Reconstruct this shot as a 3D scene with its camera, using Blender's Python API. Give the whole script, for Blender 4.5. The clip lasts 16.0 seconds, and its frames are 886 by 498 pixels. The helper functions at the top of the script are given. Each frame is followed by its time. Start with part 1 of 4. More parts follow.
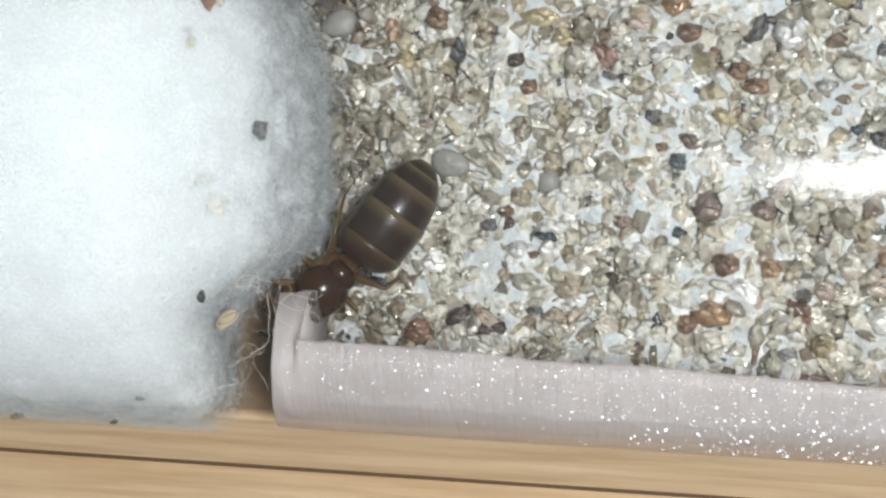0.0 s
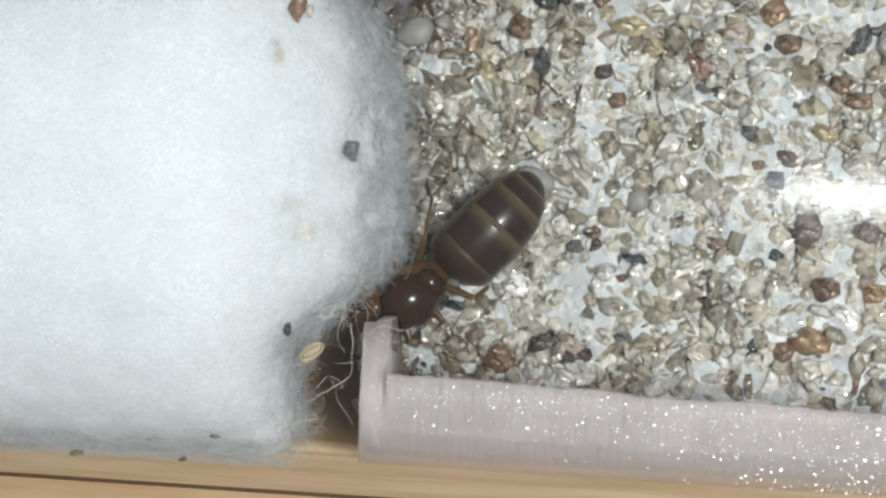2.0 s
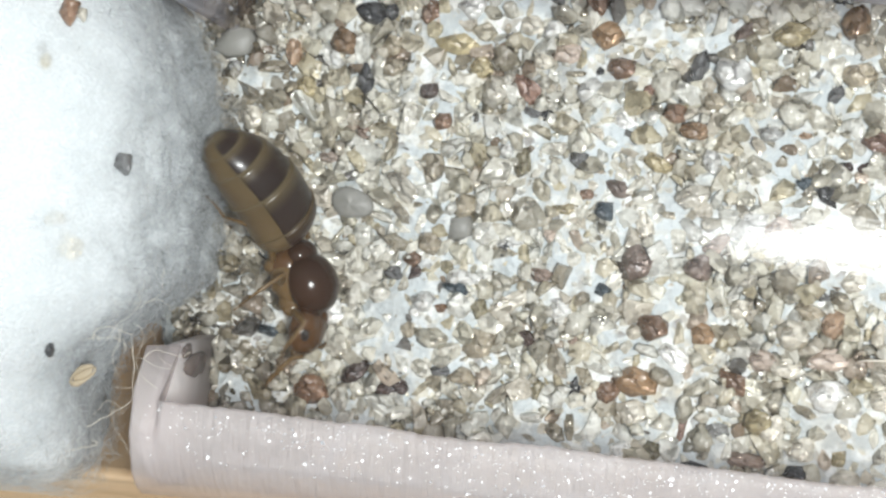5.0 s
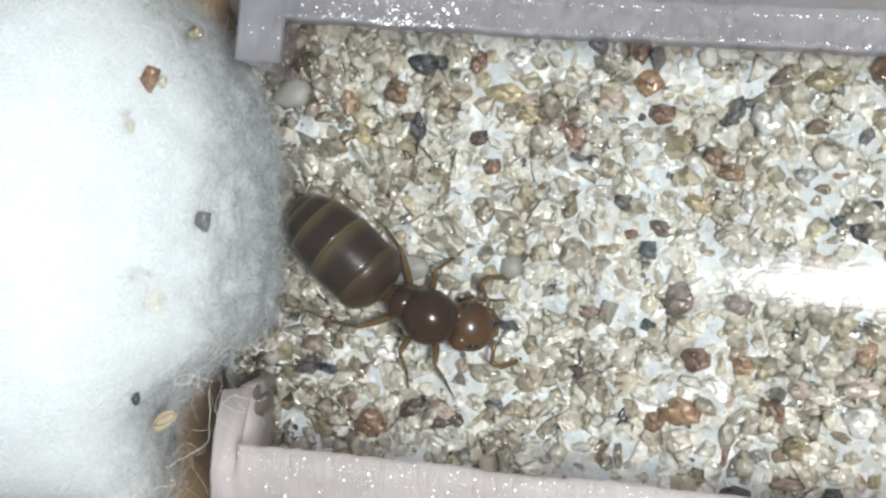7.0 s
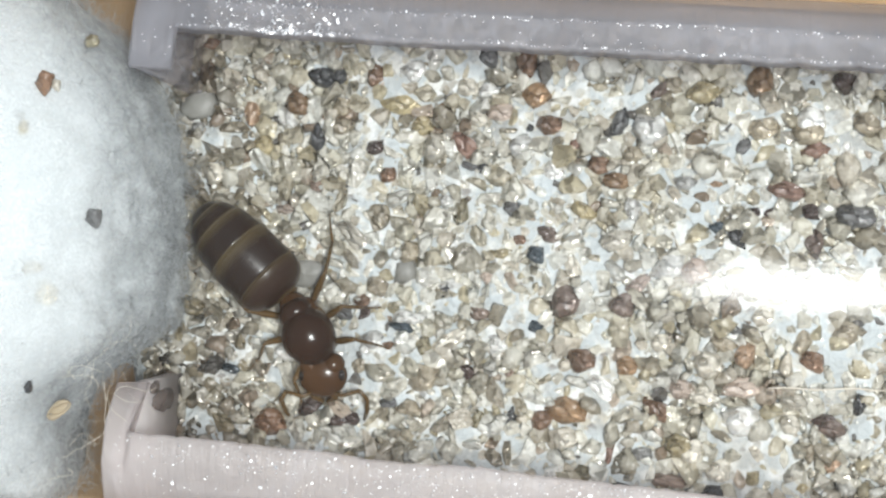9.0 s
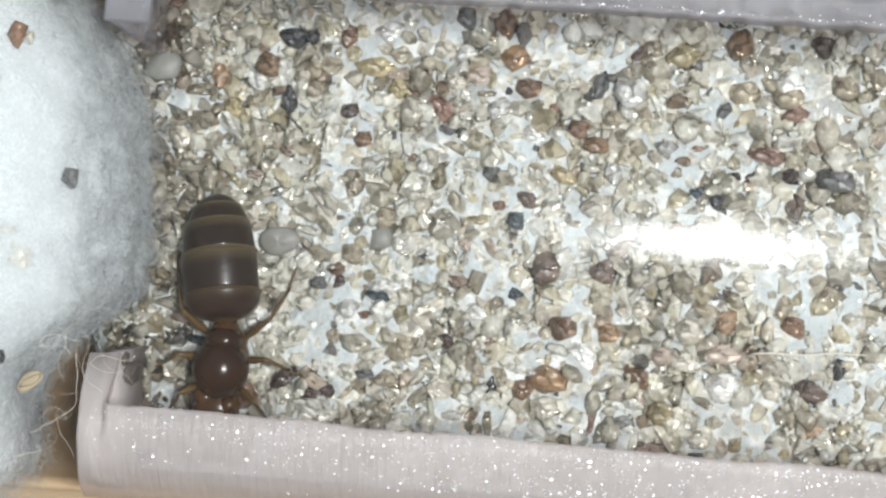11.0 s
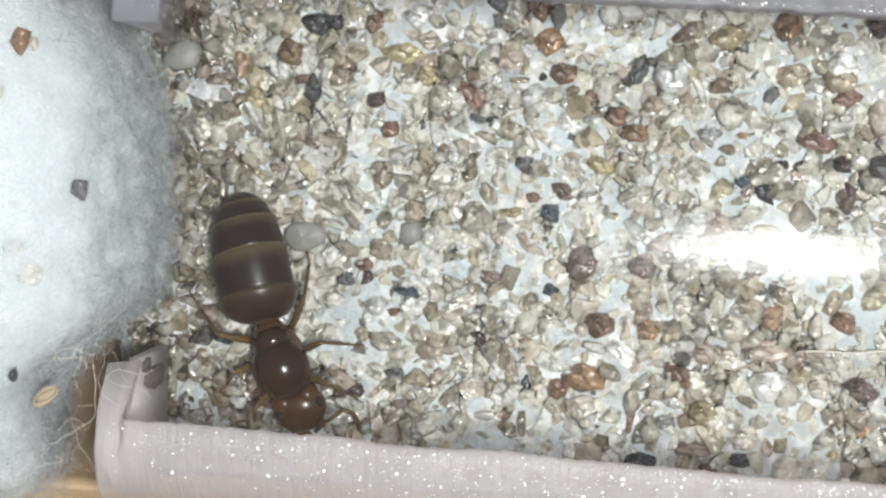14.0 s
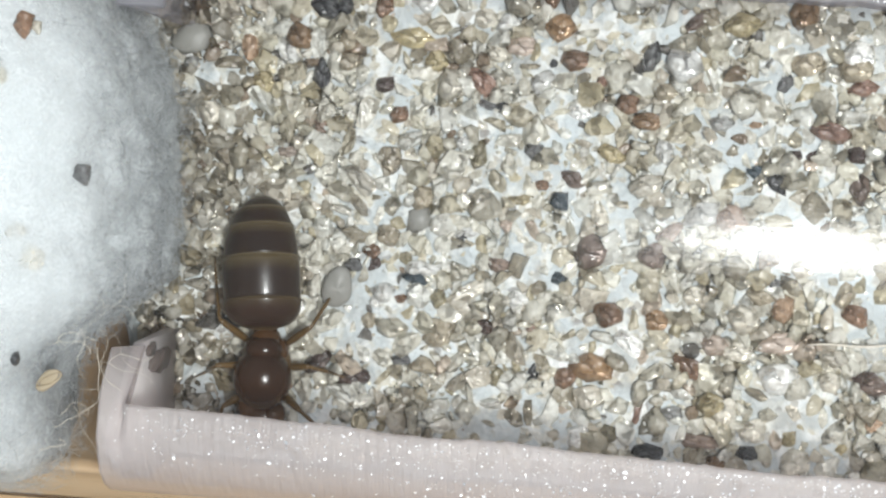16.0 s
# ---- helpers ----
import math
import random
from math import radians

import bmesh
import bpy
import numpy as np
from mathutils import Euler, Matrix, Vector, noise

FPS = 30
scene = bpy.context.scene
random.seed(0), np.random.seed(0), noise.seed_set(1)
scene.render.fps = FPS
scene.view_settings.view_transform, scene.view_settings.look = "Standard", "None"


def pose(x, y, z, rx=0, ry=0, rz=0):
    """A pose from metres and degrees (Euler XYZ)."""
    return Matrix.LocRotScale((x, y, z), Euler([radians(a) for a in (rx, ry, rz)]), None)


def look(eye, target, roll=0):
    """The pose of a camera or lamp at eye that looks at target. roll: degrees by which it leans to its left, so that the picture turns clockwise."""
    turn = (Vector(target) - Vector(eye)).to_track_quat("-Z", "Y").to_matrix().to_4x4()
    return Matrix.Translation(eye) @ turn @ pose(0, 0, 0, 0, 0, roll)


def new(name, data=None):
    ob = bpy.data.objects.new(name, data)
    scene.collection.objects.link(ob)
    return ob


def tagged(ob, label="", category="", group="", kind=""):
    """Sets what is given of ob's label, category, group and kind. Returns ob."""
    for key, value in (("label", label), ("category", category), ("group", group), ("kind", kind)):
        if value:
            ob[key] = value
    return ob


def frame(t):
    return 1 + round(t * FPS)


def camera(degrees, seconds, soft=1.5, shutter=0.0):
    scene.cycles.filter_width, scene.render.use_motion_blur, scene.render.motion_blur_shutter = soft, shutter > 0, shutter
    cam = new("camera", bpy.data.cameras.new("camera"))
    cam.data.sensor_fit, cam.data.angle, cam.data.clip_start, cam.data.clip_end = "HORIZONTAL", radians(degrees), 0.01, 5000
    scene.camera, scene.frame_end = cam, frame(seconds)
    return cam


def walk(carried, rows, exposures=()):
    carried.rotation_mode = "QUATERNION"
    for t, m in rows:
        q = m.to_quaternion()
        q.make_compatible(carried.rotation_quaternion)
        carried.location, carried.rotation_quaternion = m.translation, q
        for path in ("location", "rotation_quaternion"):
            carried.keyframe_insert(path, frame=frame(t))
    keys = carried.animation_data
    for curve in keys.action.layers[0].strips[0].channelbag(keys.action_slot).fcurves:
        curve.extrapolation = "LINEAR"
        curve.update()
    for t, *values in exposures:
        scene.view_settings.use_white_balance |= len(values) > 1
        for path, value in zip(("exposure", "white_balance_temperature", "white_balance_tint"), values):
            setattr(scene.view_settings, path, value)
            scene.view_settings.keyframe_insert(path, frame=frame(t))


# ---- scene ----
MM = 0.001            # the place is planned in millimetres
BED = 7.0             # height of the sand floor over the table
AXIS = 9.0            # height of the tube's axis
R_OUT, R_IN = 9.0, 8.7

# ---- camera ----
cam = camera(35, 16.0, soft=2.4, shutter=0.4)
walk(cam, [
    (0, pose(-3.32 * MM, -1.41 * MM, 52.37 * MM, -1.29, 6.38, 2.66)),
    (0.5, pose(-4.47 * MM, -0.75 * MM, 51.37 * MM, -1.52, 5.91, 2.69)),
    (1, pose(-5 * MM, -0.14 * MM, 50.2 * MM, -2.09, 5.78, 2.9)),
    (1.5, pose(-5.88 * MM, -0.49 * MM, 50.03 * MM, -1.88, 5.41, 2.82)),
    (2, pose(-7.32 * MM, -0.53 * MM, 50.15 * MM, -1.86, 4.82, 2.78)),
    (2.5, pose(-8.06 * MM, -0.63 * MM, 50.52 * MM, -1.64, 4.3, 2.71)),
    (3, pose(-7.63 * MM, -0.98 * MM, 50.61 * MM, -1.17, 4.76, 2.62)),
    (3.5, pose(-6.66 * MM, -1.05 * MM, 50.5 * MM, -0.97, 5.75, 2.76)),
    (4, pose(-4.26 * MM, -1.08 * MM, 50.62 * MM, -0.71, 7.69, 2.86)),
    (4.5, pose(0.56 * MM, -1.82 * MM, 48.85 * MM, 0.39, 7.52, 3.92)),
    (5, pose(-1.79 * MM, -0.09 * MM, 47.58 * MM, -0.85, 5.3, 4.79)),
    (5.2, pose(-1.55 * MM, -0.6 * MM, 46.28 * MM, 0.05, 5.9, 5.04)),
    (7.3, pose(-3.83 * MM, 1.35 * MM, 50.42 * MM, -1.33, 4.61, 3.67)),
    (7.5, pose(-3.25 * MM, 1.18 * MM, 50.79 * MM, -1.01, 4.75, 3.65)),
    (8, pose(-1.91 * MM, 0.93 * MM, 51.36 * MM, -0.49, 4.77, 3.65)),
    (8.5, pose(-1.19 * MM, 0.1 * MM, 51.59 * MM, 0.68, 4.98, 3.73)),
    (9, pose(0 * MM, 0 * MM, 51.31 * MM, 0.93, 4.97, 4)),
    (9.2, pose(-0.33 * MM, -0.31 * MM, 51.09 * MM, 1.29, 4.27, 4.07)),
    (11.3, pose(-3.77 * MM, -1.13 * MM, 49.86 * MM, 0.56, -0.39, 3.68)),
    (11.5, pose(-4.24 * MM, 0.43 * MM, 48.99 * MM, -1.75, -0.47, 3.65)),
    (12, pose(-4.66 * MM, 2.44 * MM, 47.58 * MM, -3.99, -0.28, 3.48)),
    (12.5, pose(-4.72 * MM, 2.79 * MM, 45.55 * MM, -4.33, 0.36, 3.24)),
    (13, pose(-4.55 * MM, 2.75 * MM, 44.74 * MM, -4.52, 0.7, 3.19)),
    (13.5, pose(-3.07 * MM, 2.1 * MM, 47.16 * MM, -3.48, 2.47, 3.19)),
    (14, pose(-2.22 * MM, 1.49 * MM, 48.51 * MM, -2.97, 2.69, 3.23)),
    (14.5, pose(-2.1 * MM, 1.53 * MM, 49.4 * MM, -3.02, 2.78, 3.52)),
    (15, pose(-1.68 * MM, 1.52 * MM, 48.99 * MM, -3.14, 3.43, 3.63)),
    (15.5, pose(-1.61 * MM, 1.71 * MM, 48.39 * MM, -3.68, 3.78, 3.81)),
    (16, pose(-1.55 * MM, 1.88 * MM, 48.16 * MM, -3.97, 4.04, 3.86)),
], exposures=[(0, -0.01), (0.5, -0.05), (1.0, -0.09), (2.0, -0.14), (3.0, -0.23), (3.5, -0.23), (4.0, -0.13), (4.5, 0.07), (5.2, 0.20),
              (7.3, 0.12), (8.0, 0.15), (9.2, 0.13), (11.3, 0.07), (12.5, 0.07), (16.0, 0.07)])

# ---- light ----
world = bpy.data.worlds.new("room_light")
scene.world = world
world.use_nodes = True
background = world.node_tree.nodes["Background"]
background.inputs["Color"].default_value = (0.80, 0.90, 1.0, 1)
background.inputs["Strength"].default_value = 0.39


def room_lamp():
    """The small round lamp held close over the tube."""
    data = bpy.data.lights.new("hand_lamp", "AREA")
    data.shape, data.size, data.energy = "DISK", 0.016, 0.096
    data.color = (0.962, 1.0, 0.99)
    ob = new("hand_lamp", data)
    ob.matrix_basis = look((0.019, 0.0, 0.10), (0.0, 0.0, 0.008))


room_lamp()


# ---- materials ----
def material(name, color, rough=0.5, metal=0.0, coat=0.0):
    m = bpy.data.materials.new(name)
    m.use_nodes = True
    bsdf = m.node_tree.nodes["Principled BSDF"]
    bsdf.inputs["Base Color"].default_value = (*color, 1)
    bsdf.inputs["Roughness"].default_value = rough
    bsdf.inputs["Metallic"].default_value = metal
    bsdf.inputs["Coat Weight"].default_value = coat
    bsdf.inputs["Coat Roughness"].default_value = 0.08
    return m, m.node_tree.nodes, m.node_tree.links, bsdf


def mapped(nodes, links, scale=(1, 1, 1), kind="Object"):
    coord = nodes.new("ShaderNodeTexCoord")
    mapping = nodes.new("ShaderNodeMapping")
    mapping.inputs["Scale"].default_value = scale
    links.new(coord.outputs[kind], mapping.inputs["Vector"])
    return mapping.outputs["Vector"]


def noise_node(nodes, links, vector, scale, detail=4, rough=0.6):
    n = nodes.new("ShaderNodeTexNoise")
    n.inputs["Scale"].default_value, n.inputs["Detail"].default_value = scale, detail
    n.inputs["Roughness"].default_value = rough
    links.new(vector, n.inputs["Vector"])
    return n


def ramp_node(nodes, links, value, stops, mode="LINEAR"):
    r = nodes.new("ShaderNodeValToRGB")
    r.color_ramp.interpolation = mode
    e = r.color_ramp.elements
    while len(e) < len(stops):
        e.new(0.5)
    for el, (at, col) in zip(e, stops):
        el.position, el.color = at, (*col, 1) if len(col) == 3 else col
    links.new(value, r.inputs["Fac"])
    return r


def bump(nodes, links, bsdf, height, strength, distance):
    b = nodes.new("ShaderNodeBump")
    b.inputs["Strength"].default_value, b.inputs["Distance"].default_value = strength, distance
    links.new(height, b.inputs["Height"])
    links.new(b.outputs["Normal"], bsdf.inputs["Normal"])
    return b


def mix(nodes, links, kind, factor, a, b):
    m = nodes.new("ShaderNodeMix")
    m.data_type, m.blend_type = "RGBA", kind
    for value, socket in ((factor, m.inputs[0]), (a, m.inputs[6]), (b, m.inputs[7])):
        if isinstance(value, (int, float)):
            socket.default_value = value
        elif isinstance(value, tuple):
            socket.default_value = (*value, 1)
        else:
            links.new(value, socket)
    return m.outputs[2]


def grain_material(name, color=None, tint=(0.98, 0.975, 0.94)):
    """Sand grain: mottled, slightly glossy mineral. With no colour, each grain takes one of many."""
    m, nodes, links, bsdf = material(name, color or (0.6, 0.55, 0.45), 0.3, coat=1.0)
    vector = mapped(nodes, links)
    if color:
        info = nodes.new("ShaderNodeObjectInfo").outputs["Random"]
        vary = nodes.new("ShaderNodeHueSaturation")
        scaled = nodes.new("ShaderNodeMapRange")
        scaled.inputs["To Min"].default_value, scaled.inputs["To Max"].default_value = 0.75, 1.3
        links.new(info, scaled.inputs["Value"])
        links.new(scaled.outputs["Result"], vary.inputs["Value"])
        vary.inputs["Color"].default_value = (*color, 1)
        base = vary.outputs["Color"]
    else:
        pick = nodes.new("ShaderNodeNewGeometry").outputs["Random Per Island"] if name.endswith("mixed") else nodes.new("ShaderNodeObjectInfo").outputs["Random"]
        base = mix(nodes, links, "MULTIPLY", 1.0, ramp_node(nodes, links, pick, SAND_STOPS, "CONSTANT").outputs["Color"], tint)
    n1 = noise_node(nodes, links, vector, 900, 3)
    n2 = noise_node(nodes, links, vector, 3000, 4, 0.6)
    mottle = ramp_node(nodes, links, n1.outputs["Fac"], ((0.28, (0.62, 0.58, 0.53)), (0.5, (1.0, 0.98, 0.96)), (0.72, (1.4, 1.38, 1.35))))
    out = mix(nodes, links, "MULTIPLY", 0.85, base, mottle.outputs["Color"])
    veins = ramp_node(nodes, links, n2.outputs["Fac"], ((0.34, (0.55, 0.5, 0.44)), (0.46, (1, 1, 1))))
    out = mix(nodes, links, "MULTIPLY", 0.5, out, veins.outputs["Color"])
    links.new(out, bsdf.inputs["Base Color"])
    gloss = ramp_node(nodes, links, n1.outputs["Fac"], ((0.35, (0.22,) * 3), (0.65, (0.42,) * 3)))
    links.new(gloss.outputs["Color"], bsdf.inputs["Roughness"])
    bsdf.inputs["IOR"].default_value = 1.65
    warp = noise_node(nodes, links, vector, 1800, 3, 0.6)
    bent = mix(nodes, links, "LINEAR_LIGHT", 0.00035, vector, warp.outputs["Color"])
    facets = nodes.new("ShaderNodeTexVoronoi")
    facets.inputs["Scale"].default_value = 3400
    links.new(bent, facets.inputs["Vector"])
    tilt = nodes.new("ShaderNodeVectorMath")
    tilt.operation = "MULTIPLY_ADD"
    tilt.inputs[1].default_value, tilt.inputs[2].default_value = (0.9,) * 3, (-0.45,) * 3
    links.new(facets.outputs["Color"], tilt.inputs[0])
    lean = nodes.new("ShaderNodeVectorMath")
    lean.operation = "ADD"
    links.new(nodes.new("ShaderNodeNewGeometry").outputs["Normal"], lean.inputs[0])
    links.new(tilt.outputs[0], lean.inputs[1])
    flat = nodes.new("ShaderNodeVectorMath")
    flat.operation = "NORMALIZE"
    links.new(lean.outputs[0], flat.inputs[0])
    crumple = noise_node(nodes, links, vector, 3600, 3, 0.6)
    crumple.inputs["Distortion"].default_value = 0.8
    b = bump(nodes, links, bsdf, crumple.outputs["Fac"], 0.8, 0.00012)
    links.new(flat.outputs[0], b.inputs["Normal"])
    bsdf.inputs["Coat Roughness"].default_value = 0.15
    channels = nodes.new("ShaderNodeSeparateColor")
    links.new(facets.outputs["Color"], channels.inputs[0])
    foil = ramp_node(nodes, links, channels.outputs[1], ((0.0, (0, 0, 0)), (0.76, (0.6, 0.6, 0.6))), "CONSTANT")
    links.new(foil.outputs["Color"], bsdf.inputs["Metallic"])
    links.new(b.outputs["Normal"], bsdf.inputs["Coat Normal"])
    milky = nodes.new("ShaderNodeBsdfTranslucent")
    links.new(out, milky.inputs["Color"])
    clear = nodes.new("ShaderNodeBsdfTransparent")
    inside = nodes.new("ShaderNodeMixShader")
    inside.inputs[0].default_value = 0.2
    links.new(milky.outputs[0], inside.inputs[1])
    links.new(clear.outputs[0], inside.inputs[2])
    quartz = nodes.new("ShaderNodeMixShader")
    quartz.inputs[0].default_value = 0.74 if not color else 0.9
    links.new(inside.outputs[0], quartz.inputs[1])
    links.new(bsdf.outputs[0], quartz.inputs[2])
    links.new(quartz.outputs[0], nodes["Material Output"].inputs["Surface"])
    return m


SAND_STOPS = (
    (0.00, (0.84, 0.84, 0.80)), (0.10, (0.70, 0.67, 0.57)), (0.19, (0.80, 0.78, 0.71)), (0.29, (0.63, 0.58, 0.47)),
    (0.37, (0.90, 0.88, 0.82)), (0.46, (0.60, 0.57, 0.49)), (0.54, (0.78, 0.76, 0.69)), (0.63, (0.50, 0.47, 0.40)),
    (0.69, (0.66, 0.61, 0.53)), (0.76, (0.86, 0.86, 0.83)), (0.84, (0.58, 0.52, 0.38)), (0.885, (0.38, 0.34, 0.27)),
    (0.915, (0.58, 0.49, 0.41)), (0.94, (0.30, 0.23, 0.17)), (0.955, (0.16, 0.15, 0.14)), (0.97, (0.72, 0.71, 0.66)))
COLORS = {
    "brown": (0.20, 0.12, 0.075), "brown_dark": (0.085, 0.055, 0.045), "rust": (0.27, 0.165, 0.125), "amber": (0.30, 0.19, 0.105),
    "orange": (0.44, 0.30, 0.20), "tan": (0.46, 0.40, 0.30), "gold": (0.44, 0.37, 0.22), "cream": (0.66, 0.62, 0.53),
    "white": (0.84, 0.84, 0.81), "pink": (0.56, 0.46, 0.39), "pinkb": (0.36, 0.27, 0.22), "slate": (0.15, 0.15, 0.15),
    "slate_l": (0.34, 0.34, 0.33), "black": (0.045, 0.045, 0.047), "blue": (0.05, 0.07, 0.085), "olive": (0.26, 0.23, 0.15),
    "greyw": (0.47, 0.45, 0.39), "brownp": (0.19, 0.14, 0.115), "brownr": (0.23, 0.13, 0.075)}
GRAIN = {name: grain_material("sand_" + name, color) for name, color in COLORS.items()}


def pebble_material():
    """A smooth matt grey pebble."""
    m, nodes, links, bsdf = material("smooth_pebble", (0.42, 0.41, 0.37), 0.5)
    v = mapped(nodes, links)
    n = noise_node(nodes, links, v, 1600, 4)
    col = ramp_node(nodes, links, n.outputs["Fac"], ((0.3, (0.23, 0.22, 0.195)), (0.7, (0.30, 0.29, 0.265))))
    links.new(col.outputs["Color"], bsdf.inputs["Base Color"])
    bump(nodes, links, bsdf, n.outputs["Fac"], 0.3, 0.00005)
    return m


GRAIN["greyw"] = pebble_material()
M_MIXED = grain_material("sand_mixed")
M_SINGLE = grain_material("sand_single")
# Grains towards the plug take this darker, browner tint.
DARKER_TINT = (0.56, 0.53, 0.48)
M_DARKER_MIXED = grain_material("darker_sand_mixed", None, DARKER_TINT)
M_DARKER_SINGLE = grain_material("darker_sand_single", None, DARKER_TINT)


def plaster_material():
    """Bluish-white plaster with fine sand stirred into it."""
    m, nodes, links, bsdf = material("plaster", (0.75, 0.78, 0.79), 0.5)
    v = mapped(nodes, links)
    n1 = noise_node(nodes, links, v, 500, 5)
    n2 = noise_node(nodes, links, v, 3500, 4)
    col = ramp_node(nodes, links, n1.outputs["Fac"], ((0.34, (0.40, 0.40, 0.38)), (0.48, (0.48, 0.51, 0.51)), (0.66, (0.56, 0.60, 0.61))))
    cells = nodes.new("ShaderNodeTexVoronoi")
    cells.inputs["Scale"].default_value = 4300
    links.new(v, cells.inputs["Vector"])
    split = nodes.new("ShaderNodeSeparateColor")
    links.new(cells.outputs["Color"], split.inputs[0])
    fine = ramp_node(nodes, links, split.outputs[0], ((0.0, (0.78, 0.76, 0.70)), (0.35, (0.60, 0.54, 0.42)), (0.6, (0.82, 0.81, 0.78)), (0.85, (0.42, 0.37, 0.30)), (0.95, (0.20, 0.16, 0.13))), "CONSTANT")
    amount = ramp_node(nodes, links, noise_node(nodes, links, v, 1300, 3).outputs["Fac"], ((0.44, (0, 0, 0)), (0.62, (0.75, 0.75, 0.75))))
    links.new(mix(nodes, links, "MIX", amount.outputs["Color"], col.outputs["Color"], fine.outputs["Color"]), bsdf.inputs["Base Color"])
    bump(nodes, links, bsdf, mix(nodes, links, "ADD", 0.6, n2.outputs["Fac"], cells.outputs["Distance"]), 0.7, 0.00011)
    return m


def frosted_material(name, dark, light, most, least, lit=0.25):
    """Milky coat on the insert: denser along its upper edge, with fine cross lines."""
    m, nodes, links, bsdf = material(name, light, 0.32)
    v = mapped(nodes, links)
    n1 = noise_node(nodes, links, v, 350, 5)
    col = ramp_node(nodes, links, n1.outputs["Fac"], ((0.3, dark), (0.7, light)))
    links.new(col.outputs["Color"], bsdf.inputs["Base Color"])
    stretched = mapped(nodes, links, (1, 0.12, 0.12))
    n2 = noise_node(nodes, links, stretched, 6000, 3)
    n3 = noise_node(nodes, links, v, 1500, 5, 0.7)
    bump(nodes, links, bsdf, mix(nodes, links, "ADD", 0.6, n2.outputs["Fac"], n3.outputs["Fac"]), 0.7, 0.00014)
    split = nodes.new("ShaderNodeSeparateXYZ")
    links.new(v, split.inputs[0])
    dense = nodes.new("ShaderNodeMapRange")
    for socket, value in zip(("From Min", "From Max", "To Min", "To Max"), (0.0095, 0.0125, least, most)):
        dense.inputs[socket].default_value = value
    links.new(split.outputs["Z"], dense.inputs["Value"])
    clear = nodes.new("ShaderNodeBsdfTransparent")
    clear.inputs["Color"].default_value = (0.95, 0.92, 0.92, 1)
    blend = nodes.new("ShaderNodeMixShader")
    links.new(dense.outputs["Result"], blend.inputs[0])
    links.new(clear.outputs[0], blend.inputs[1])
    glow_through = nodes.new("ShaderNodeBsdfTranslucent")
    links.new(col.outputs["Color"], glow_through.inputs["Color"])
    milk = nodes.new("ShaderNodeMixShader")
    milk.inputs[0].default_value = lit
    links.new(bsdf.outputs[0], milk.inputs[1])
    links.new(glow_through.outputs[0], milk.inputs[2])
    links.new(milk.outputs[0], blend.inputs[2])
    links.new(blend.outputs[0], nodes["Material Output"].inputs["Surface"])
    return m


def clear_material(name, rough, tint=(0.985, 0.985, 0.985), gloss=1.0, scratch=0.0, haze=0.0):
    """Thin clear plastic: light passes straight on, gloss by Fresnel."""
    m, nodes, links, bsdf = material(name, tint, rough)
    clear = nodes.new("ShaderNodeBsdfTransparent")
    clear.inputs["Color"].default_value = (*tint, 1)
    shine = nodes.new("ShaderNodeBsdfGlossy")
    shine.inputs["Roughness"].default_value = rough
    facing = nodes.new("ShaderNodeLayerWeight")
    facing.inputs["Blend"].default_value = 0.5
    steep = nodes.new("ShaderNodeMath")
    steep.operation = "POWER"
    steep.inputs[1].default_value = 4.0
    links.new(facing.outputs["Facing"], steep.inputs[0])
    scale = nodes.new("ShaderNodeMath")
    scale.operation = "MULTIPLY_ADD"
    scale.inputs[1].default_value, scale.inputs[2].default_value = 0.3 * gloss, 0.03 * gloss
    links.new(steep.outputs[0], scale.inputs[0])
    blend = nodes.new("ShaderNodeMixShader")
    links.new(scale.outputs[0], blend.inputs[0])
    links.new(clear.outputs[0], blend.inputs[1])
    links.new(shine.outputs[0], blend.inputs[2])
    if haze:
        veil = nodes.new("ShaderNodeMixShader")
        veil.inputs[0].default_value = haze
        links.new(blend.outputs[0], veil.inputs[1])
        links.new(bsdf.outputs[0], veil.inputs[2])
        blend = veil
    links.new(blend.outputs[0], nodes["Material Output"].inputs["Surface"])
    if scratch:
        v = mapped(nodes, links, (0.25, 1, 1))
        n = noise_node(nodes, links, v, 1400, 5, 0.7)
        bump(nodes, links, shine, n.outputs["Fac"], scratch, 0.00006)
    return m


def wood_material():
    m, nodes, links, bsdf = material("pine_wood", (0.62, 0.40, 0.22), 0.42)
    v = mapped(nodes, links, (0.05, 1, 1))
    n1 = noise_node(nodes, links, v, 420, 6, 0.6)
    n2 = noise_node(nodes, links, v, 2600, 4, 0.6)
    col = ramp_node(nodes, links, n1.outputs["Fac"], ((0.3, (0.66, 0.42, 0.22)), (0.5, (0.78, 0.55, 0.33)), (0.7, (0.86, 0.66, 0.44))))
    streak = ramp_node(nodes, links, n2.outputs["Fac"], ((0.35, (0.72, 0.66, 0.6)), (0.6, (1, 1, 1))))
    links.new(mix(nodes, links, "MULTIPLY", 0.7, col.outputs["Color"], streak.outputs["Color"]), bsdf.inputs["Base Color"])
    bump(nodes, links, bsdf, n2.outputs["Fac"], 0.3, 0.00006)
    return m


